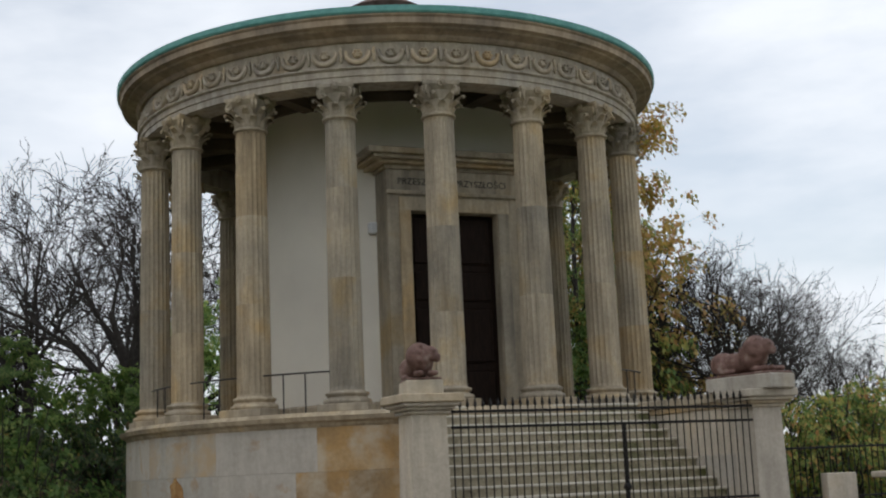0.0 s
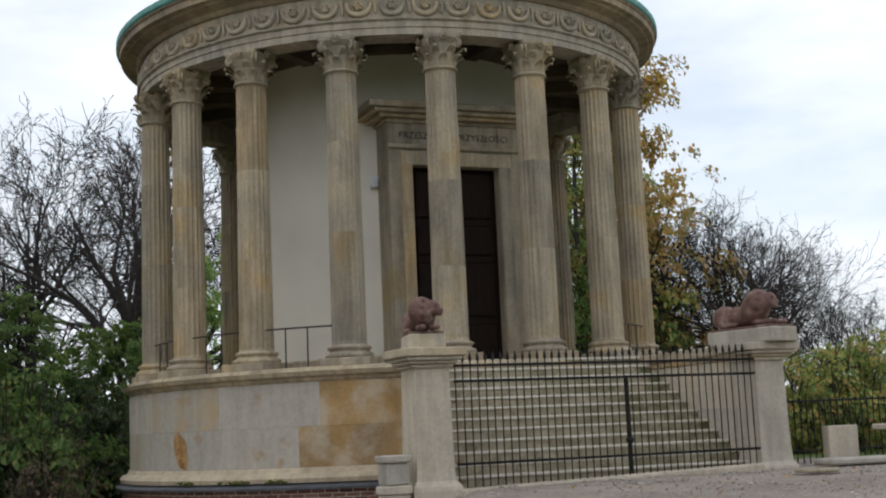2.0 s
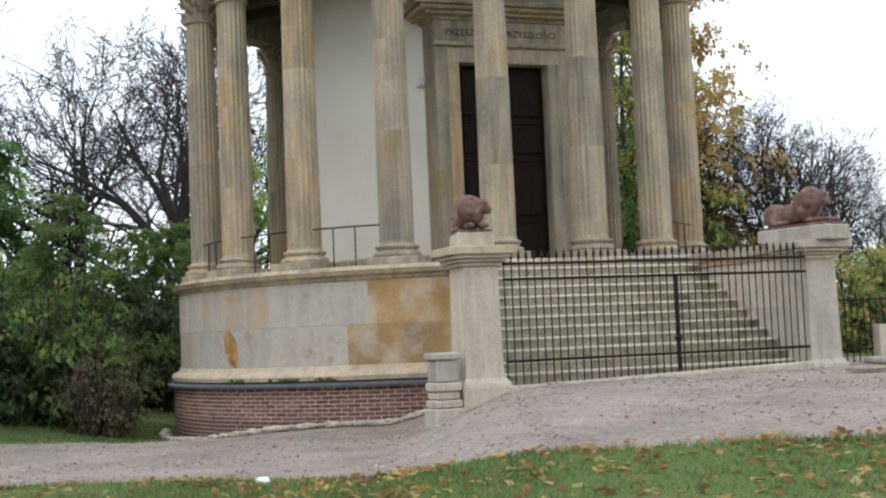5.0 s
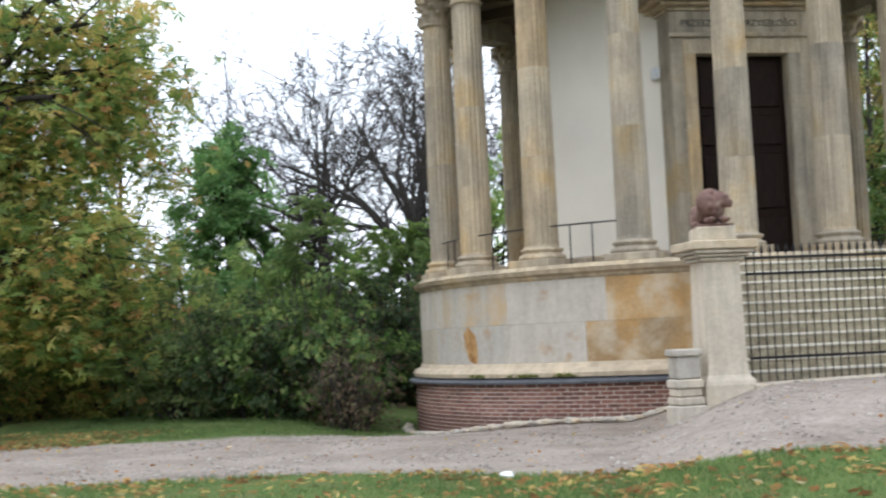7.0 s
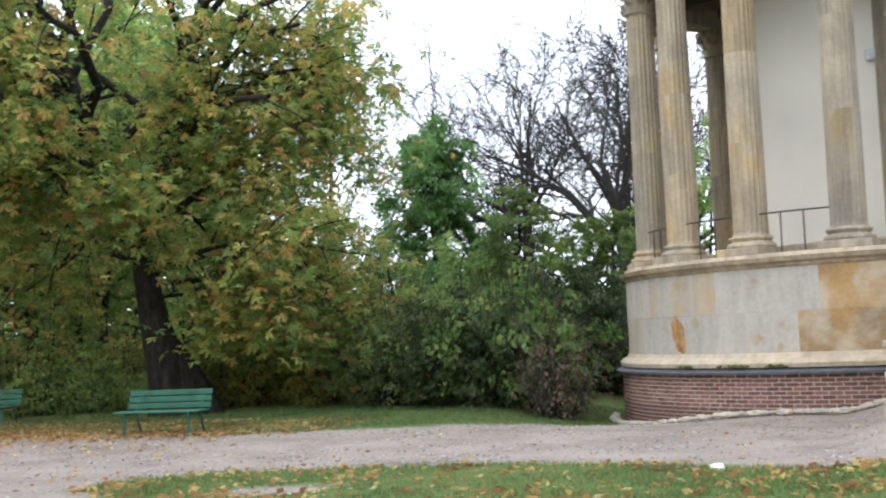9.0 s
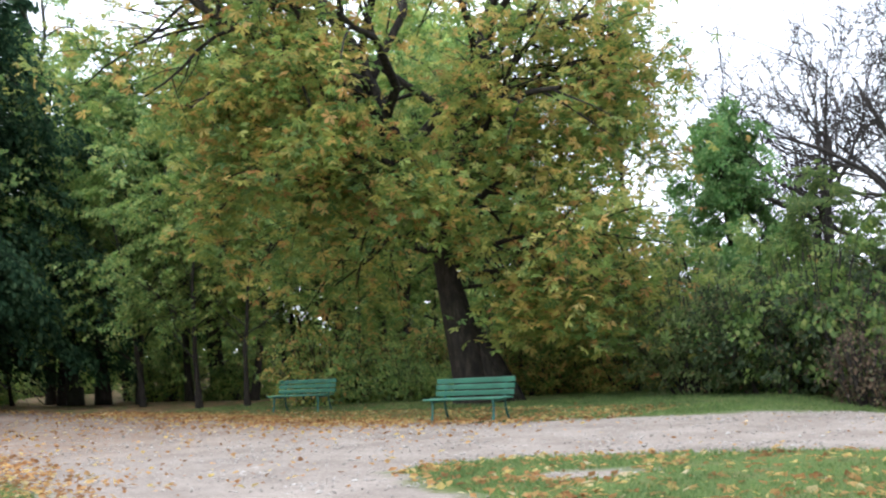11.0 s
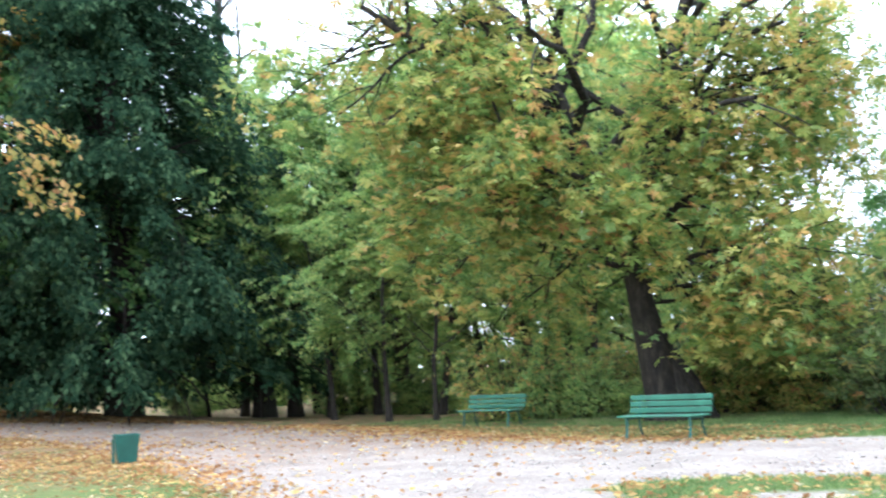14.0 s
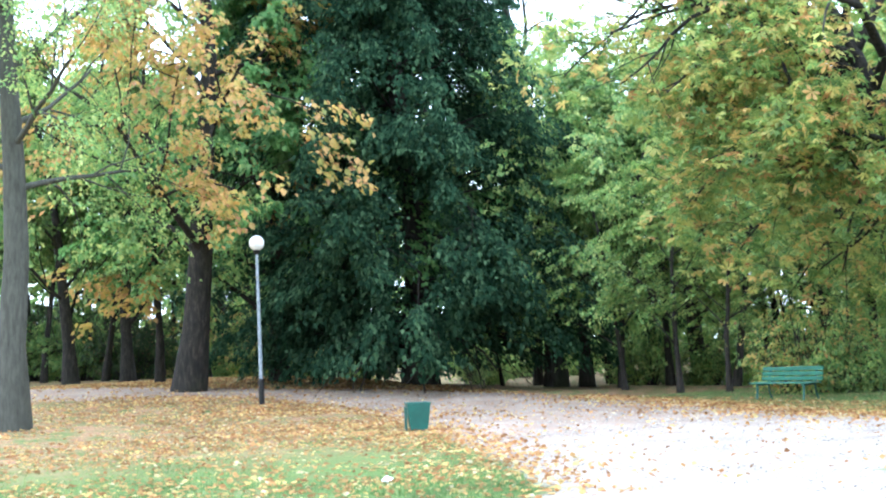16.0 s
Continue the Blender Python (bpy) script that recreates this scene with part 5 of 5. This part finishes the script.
# the wood behind the benches
rs = RS(77)
for k in range(22):
    b, d = 30.5 + 21.5 * (k + 0.5) / 22 + rs.uniform(-0.7, 0.7), (42, 52, 47, 60)[k % 4] + rs.uniform(-2, 2)
    p = (limeB, limeA, limeB, greenA, limeA)[k % 5]
    plant(p, *at(b, d), rs.uniform(0, 360), (0.95 + 0.25 * (d > 47)) * rs.uniform(0.85, 1.12) * (0.95 if 45.5 < b < 51.5 else 1.0), copy=(p is not limeA or k > 1))
for k in range(26):
    b, d = 27 + 27 * (k + 0.5) / 26 + rs.uniform(-0.6, 0.6), (47, 56, 64)[k % 3] + rs.uniform(-2, 2)
    plant((bushF, limeB, limeA, bushF, limeB)[k % 5], *at(b, d), rs.uniform(0, 360), rs.uniform(0.8, 1.1) * (1 if k % 5 in (0, 3) else 0.55))
plant(bushF, *at(33.5, 40), 0, 0.8, copy=False)
for k in range(7):
    plant(bushD, *at(23.2 + 1.2 * k, 33.2 + rs.uniform(-0.6, 0.8)), rs.uniform(0, 360), rs.uniform(0.5, 0.68))
for k in range(14):
    b, d = 24.5 + 1.15 * k + rs.uniform(-0.4, 0.4), 36 + rs.uniform(-1.5, 2.0)
    plant((bushF, bushD)[k % 2], *at(b, d), rs.uniform(0, 360), rs.uniform(0.55, 0.85))
for b, d, kk in ((44.6, 38, 0.62), (42.5, 37, 0.55), (47.0, 40, 0.6)):
    plant(limeA, *at(b, d), 30 * d, kk)

# the open trees past the lamp
old = tree("old_tree", "thick grey trunk with sparse pale green leaves", RS(38), PALE_BARK, L_LIME, per=18, clump=0.4, size=0.105, height=15.0, r0=0.36, forks=(16, 6, 4), spread=(1.2, 0.7, 0.7), levels=3, clear=0.36, limb_len=0.30, ratio=0.3, leafy=1, droop=0.1, flare=1.3)
plant(old, *at(73.8, 31), 0, 1.0, copy=False)
plant(orangeA, *at(66.4, 40.0), 76, 1.12, 1.0)
pale = tree("bare_tree", "pale grey leafless tree with crooked limbs", RS(61), PALE_BARK, None, height=15.0, r0=0.26, forks=(7, 4, 4), spread=(0.8, 0.8, 0.7), levels=3, clear=0.5, limb_len=0.35, wob=0.16, thick=0.012, group="bare trees")
plant(pale, *at(49.9, 46.5), 30, 1.15, copy=False)
for b, d, kk, p in ((67.6, 45, 1.05, limeB), (68.9, 52, 0.9, greenA), (69.9, 55, 1.0, limeB), (71.3, 52, 0.95, greenA), (62.4, 43, 1.25, greenB), (75.5, 46, 1.1, limeA), (65.4, 56, 1.0, limeB), (70.6, 66, 1.2, limeA), (73.0, 70, 1.3, greenA),
                   (67.0, 70, 1.2, limeA), (63.0, 66, 1.2, limeA), (60.0, 60, 1.2, greenA), (76.5, 62, 1.2, greenA), (56.0, 52, 1.0, greenA), (72.4, 60, 1.0, limeB), (69.5, 74, 1.3, greenA), (65.0, 78, 1.3, greenA), (75.0, 80, 1.3, limeA)):
    plant(p, *at(b, d), b * 31, kk)
for k in range(16):
    b, d = 59 + 1.2 * k, 62 + rs.uniform(-6, 14)
    plant((bushD, bushB, bushA)[k % 3], *at(b, d), rs.uniform(0, 360), rs.uniform(0.9, 1.4))
# far woods closing the horizon all round, on plainer trees
farA = tree("green_tree", "distant mid green leafy tree", RS(51), BARK, L_GREEN, per=22, clump=0.9, size=0.42, height=13.0, r0=0.28, forks=(14, 4), spread=(1.0, 0.7), levels=2, clear=0.15, limb_len=0.36, ratio=0.35, leafy=1, sides=7, group="distant trees")
farB = tree("lime_tree", "distant light green leafy tree", RS(52), BARK, L_LIME, per=20, clump=0.9, size=0.40, height=12.0, r0=0.24, forks=(14, 4), spread=(1.05, 0.7), levels=2, clear=0.15, limb_len=0.38, ratio=0.35, leafy=1, sides=7, group="distant trees")
farC = bush("shrub", "distant green thicket at the edge of the wood", RS(53), L_GREEN, 2.2, 3.2, 26, 10, 0.28, "distant shrubs")
for k in range(48):
    b = 80 + 240 * k / 48 + rs.uniform(-1.5, 1.5)
    plant((farA, farB)[k % 2], *at(b, rs.uniform(55, 85)), rs.uniform(0, 360), rs.uniform(0.9, 1.4), copy=k > 1)
for k in range(40):
    b = -24 + 102 * k / 40
    plant(farC, *at(b, 88 + rs.uniform(-5, 12)), rs.uniform(0, 360), rs.uniform(1.6, 2.4), copy=k > 0)
for k in range(26):
    b = 27 + 60 * k / 26 + rs.uniform(-0.8, 0.8)
    plant((farA, farB)[k % 2], *at(b, 96 + rs.uniform(-6, 12)), rs.uniform(0, 360), rs.uniform(0.75, 1.05))


# ---- benches, bin, lamp ----


def bench():
    ob = thing("park_bench", "green painted wooden slat bench at the gravel's edge", "bench", None, "park benches")
    L = 0.86
    for i in range(4):
        y = -0.24 + 0.125 * i
        part("seat_slat", boxm(-L, L, y - 0.052, y + 0.052, 0.425, 0.462, bevel=0.008), GREEN_PAINT, ob)
    for i in range(3):
        z = 0.535 + 0.118 * i
        y = 0.245 + 0.035 * i
        part("back_slat", boxm(-L, L, y - 0.018, y + 0.018, z - 0.048, z + 0.048, bevel=0.008, m=None), GREEN_PAINT, ob)
    for s in (-1, 1):
        x = s * 0.66
        bm = tube(bmesh.new(), [(x, -0.30, 0.0), (x, -0.25, 0.22), (x, -0.24, 0.41)], [0.028, 0.025, 0.028], 8)
        part("leg", bm, GREEN_METAL, ob)
        part("leg", tube(bmesh.new(), [(x, 0.36, 0.0), (x, 0.24, 0.22), (x, 0.22, 0.41), (x, 0.27, 0.56), (x, 0.34, 0.82)], 0.024, 8), GREEN_METAL, ob)
        part("bracket", boxm(x - 0.025, x + 0.025, -0.28, 0.22, 0.385, 0.425, bevel=0.006), GREEN_METAL, ob)
    return ob


b1 = bench()
plant(b1, -13.24, 20.61, 3, 1.02, copy=False)
plant(b1, -20.5, 24.3, 5)


def litter_bin():
    ob = thing("litter_bin", "dark green square metal litter bin on the grass", "litter bin", None)
    bm = bmesh.new()
    rings = [[bm.verts.new((h * sx, h * sy, z)) for sx, sy in ((-1, -1), (1, -1), (1, 1), (-1, 1))] for h, z in ((0.17, 0.05), (0.235, 0.56), (0.245, 0.56), (0.245, 0.59), (0.22, 0.59), (0.21, 0.55), (0.15, 0.07))]
    for A, B in zip(rings, rings[1:]):
        for j in range(4):
            bm.faces.new((A[j], A[(j + 1) % 4], B[(j + 1) % 4], B[j]))
    bm.faces.new(rings[0])
    bm.faces.new(rings[-1])
    part("body", bm, GREEN_METAL, ob)
    for s in (-1, 1):
        part("post", tube(bmesh.new(), [(-0.25, s * 0.12, -0.1), (-0.25, s * 0.12, 0.50)], 0.018, 6), GREEN_METAL, ob)
    part("paper_scrap", boxm(-0.10, 0.0, -0.26, -0.20, 0.0, 0.03, bevel=0.008), PAPER, ob, "white paper scrap")
    return ob


plant(litter_bin(), -21.35, 14.15, 62, copy=False)


def park_lamp():
    ob = thing("park_lamp", "slim grey park lamp post with a white globe", "lamp")
    part("post", tube(bmesh.new(), [(0, 0, 0.70), (0, 0, 4.15)], [0.055, 0.042], 12), POST, ob)
    part("sleeve", tube(bmesh.new(), [(0, 0, -0.1), (0, 0, 0.70), (0, 0, 0.72)], [0.078, 0.078, 0.06], 12), IRON, ob, "black base sleeve")
    part("collar", lathe([(0.02, 4.12), (0.06, 4.12), (0.09, 4.2), (0.09, 4.24), (0.02, 4.25)], 16), IRON, ob)
    g = bmesh.new()
    bmesh.ops.create_uvsphere(g, u_segments=28, v_segments=16, radius=0.21, matrix=pose(0, 0, 4.43))
    part("globe", g, GLOBE, ob, "white opal globe", True)
    return ob


plant(park_lamp(), -31.35, 15.79, copy=False)

# crumpled paper on the grass
for k, (x, y) in enumerate(((-2.05, 14.2), (-13.4, 8.3))):
    bm = bmesh.new()
    bmesh.ops.create_icosphere(bm, subdivisions=2, radius=0.07)
    for v in bm.verts:
        v.co = Vector((v.co.x * 1.3, v.co.y * 0.9, v.co.z * 0.6)) * (1 + 0.5 * noise.noise(v.co * 20 + Vector((k, 0, 0))))
    ob = part("paper_scrap", bm, PAPER, None)
    ob.matrix_basis = pose(x, y, float(ground_z(np.float64(x), np.float64(y))) + 0.06)
    tagged(ob, "crumpled white paper lying in the grass", "paper")

# ---- grass and fallen leaves ----


def scatter(rs, n, x0, x1, y0, y1, keep_fn):
    x, y = rs.uniform(x0, x1, n), rs.uniform(y0, y1, n)
    ok = rs.uniform(0, 1, n) < keep_fn(x, y)
    return x[ok], y[ok]


def patchy(x, y, s, seed):
    return np.array([0.5 + 0.5 * noise.noise((a * s, b * s, seed)) for a, b in zip(x, y)])


def blades(name, rs, x, y, h, w, label):
    n = len(x)
    z = ground_z(x, y) + 0.01
    az, ln = rs.uniform(0, 2 * np.pi, n), rs.normal(0, 0.45, (n, 2))
    hh = h * rs.uniform(0.5, 1.3, n)
    base = np.stack([x, y, z], -1)
    side = np.stack([np.cos(az), np.sin(az), 0 * az], -1) * w
    tip = base + np.stack([ln[:, 0] * hh, ln[:, 1] * hh, hh], -1)
    v = np.stack([base - side, base + side, tip], 1).reshape(-1, 3)
    ob = new(name, mesh_from(name, v, np.arange(3 * n).reshape(n, 3), L_GRASS))
    return tagged(ob, label, "grass", kind="stuff")


def fallen(name, rs, x, y, size, label, mat):
    n = len(x)
    c = np.stack([x, y, ground_z(x, y) + rs.uniform(0.02, 0.06, n)], -1)
    v, f = leaves(rs, np.zeros((n, 3)), 1, 0.0, size, flat=0.35)
    a = rs.uniform(0, 2 * np.pi, n)
    v = v.reshape(n, 4, 3)
    v[..., 2] *= 0.6
    v = (v + c[:, None]).reshape(-1, 3)
    return tagged(new(name, mesh_from(name, v, f, mat)), label, "leaves", kind="stuff")


on_grass = lambda x, y: (gravel_depth(x, y) < -0.15).astype(float)
rs = RS(91)
x, y = scatter(rs, 90000, -13, 8, 7.5, 15.6, on_grass)
blades("near_grass", rs, x, y, 0.07, 0.010, "short green lawn grass blades")
x, y = scatter(rs, 110000, -32, -8, -1, 17, lambda x, y: on_grass(x, y) * sstep(1.5 - 1.2 * patchy(x, y, 0.5, 3) - sstep((-x - 16) / 12)))
blades("far_grass", rs, x, y, 0.06, 0.008, "short green lawn grass blades")
x, y = scatter(rs, 80000, -26, -4, 20.3, 30, on_grass)
blades("verge_grass", rs, x, y, 0.08, 0.009, "grass verge along the gravel path")
x, y = scatter(rs, 26000, -12, 8, 8, 15.6, lambda x, y: (0.14 + 0.30 * (patchy(x, y, 0.9, 5) > 0.58)) * (gravel_depth(x, y) < 0.1))
fallen("lawn_leaves", rs, x, y, 0.132, "scattered yellow and brown fallen leaves", L_FALLEN)
x, y = scatter(rs, 300000, -46, -10, 0, 24, lambda x, y: np.where(gravel_depth(x, y) < 0.2, 0.30 * patchy(x, y, 0.35, 9) + 0.25 * sstep((y - 9) / 8), 0.010 + 0.42 * np.exp(-np.abs(gravel_depth(x, y)) / 0.45)) * sstep((-x - 7) / 7))
fallen("drifted_leaves", rs, x, y, 0.112, "drifts of brown and yellow fallen leaves", L_FALLEN)
x, y = scatter(rs, 20000, -28, -11, 17.5, 25, lambda x, y: 0.9 * np.exp(-np.abs(gravel_depth(x, y)) / 0.9) * sstep((-x - 10) / 9))
fallen("verge_leaves", rs, x, y, 0.125, "yellow and brown leaves along the path edge", L_FALLEN)
x, y = scatter(rs, 5000, -14, 8, 11, 21, lambda x, y: 0.10 * (gravel_depth(x, y) > 0))
fallen("path_leaves", rs, x, y, 0.07, "few small dead leaves on the gravel", L_FALLEN)

# loose pebbles on the gravel
PEBBLE = material("loose_grey_pebbles", lambda nt: ramp(nt, rnd(nt, True), (0.0, (0.20, 0.178, 0.155)), (0.5, (0.33, 0.30, 0.268)), (1.0, (0.48, 0.445, 0.40))), 0.9)
px, py = scatter(rs, 19000, -14, 9, 10.5, 25, lambda x, y: (gravel_depth(x, y) > -0.1) * (0.25 + 0.75 * (patchy(x, y, 0.8, 13) > 0.55)))
qx, qy = scatter(rs, 12000, -34, -14, 8, 24, lambda x, y: (gravel_depth(x, y) > -0.1) * (0.25 + 0.75 * (patchy(x, y, 0.6, 17) > 0.55)))
px, py = np.concatenate([px, qx]), np.concatenate([py, qy])
n = len(px)
r = rs.uniform(0.007, 0.026, n) * np.where(rs.uniform(0, 1, n) > 0.97, 1.7, 1.0)
octa = np.array([(1, 0, 0), (0, 1, 0), (-1, 0, 0), (0, -1, 0), (0, 0, 1), (0, 0, -1)], float)
pv = octa[None] * r[:, None, None] * rs.uniform(0.6, 1.4, (n, 6, 1)) * np.array((1.2, 1.0, 0.6))
turn = rs.uniform(0, 2 * np.pi, n)[:, None]
pv = np.stack([pv[..., 0] * np.cos(turn) - pv[..., 1] * np.sin(turn), pv[..., 0] * np.sin(turn) + pv[..., 1] * np.cos(turn), pv[..., 2]], -1)
pv += np.stack([px, py, ground_z(px, py) + 0.012], -1)[:, None]
tri = np.array([(0, 1, 4), (1, 2, 4), (2, 3, 4), (3, 0, 4), (1, 0, 5), (2, 1, 5), (3, 2, 5), (0, 3, 5)])
pf = (tri[None] + 6 * np.arange(n)[:, None, None]).reshape(-1, 3)
tagged(new("pebbles", mesh_from("pebbles", pv.reshape(-1, 3), pf, PEBBLE)), "loose grey pebbles strewn over the trodden gravel", "pebbles", kind="stuff")
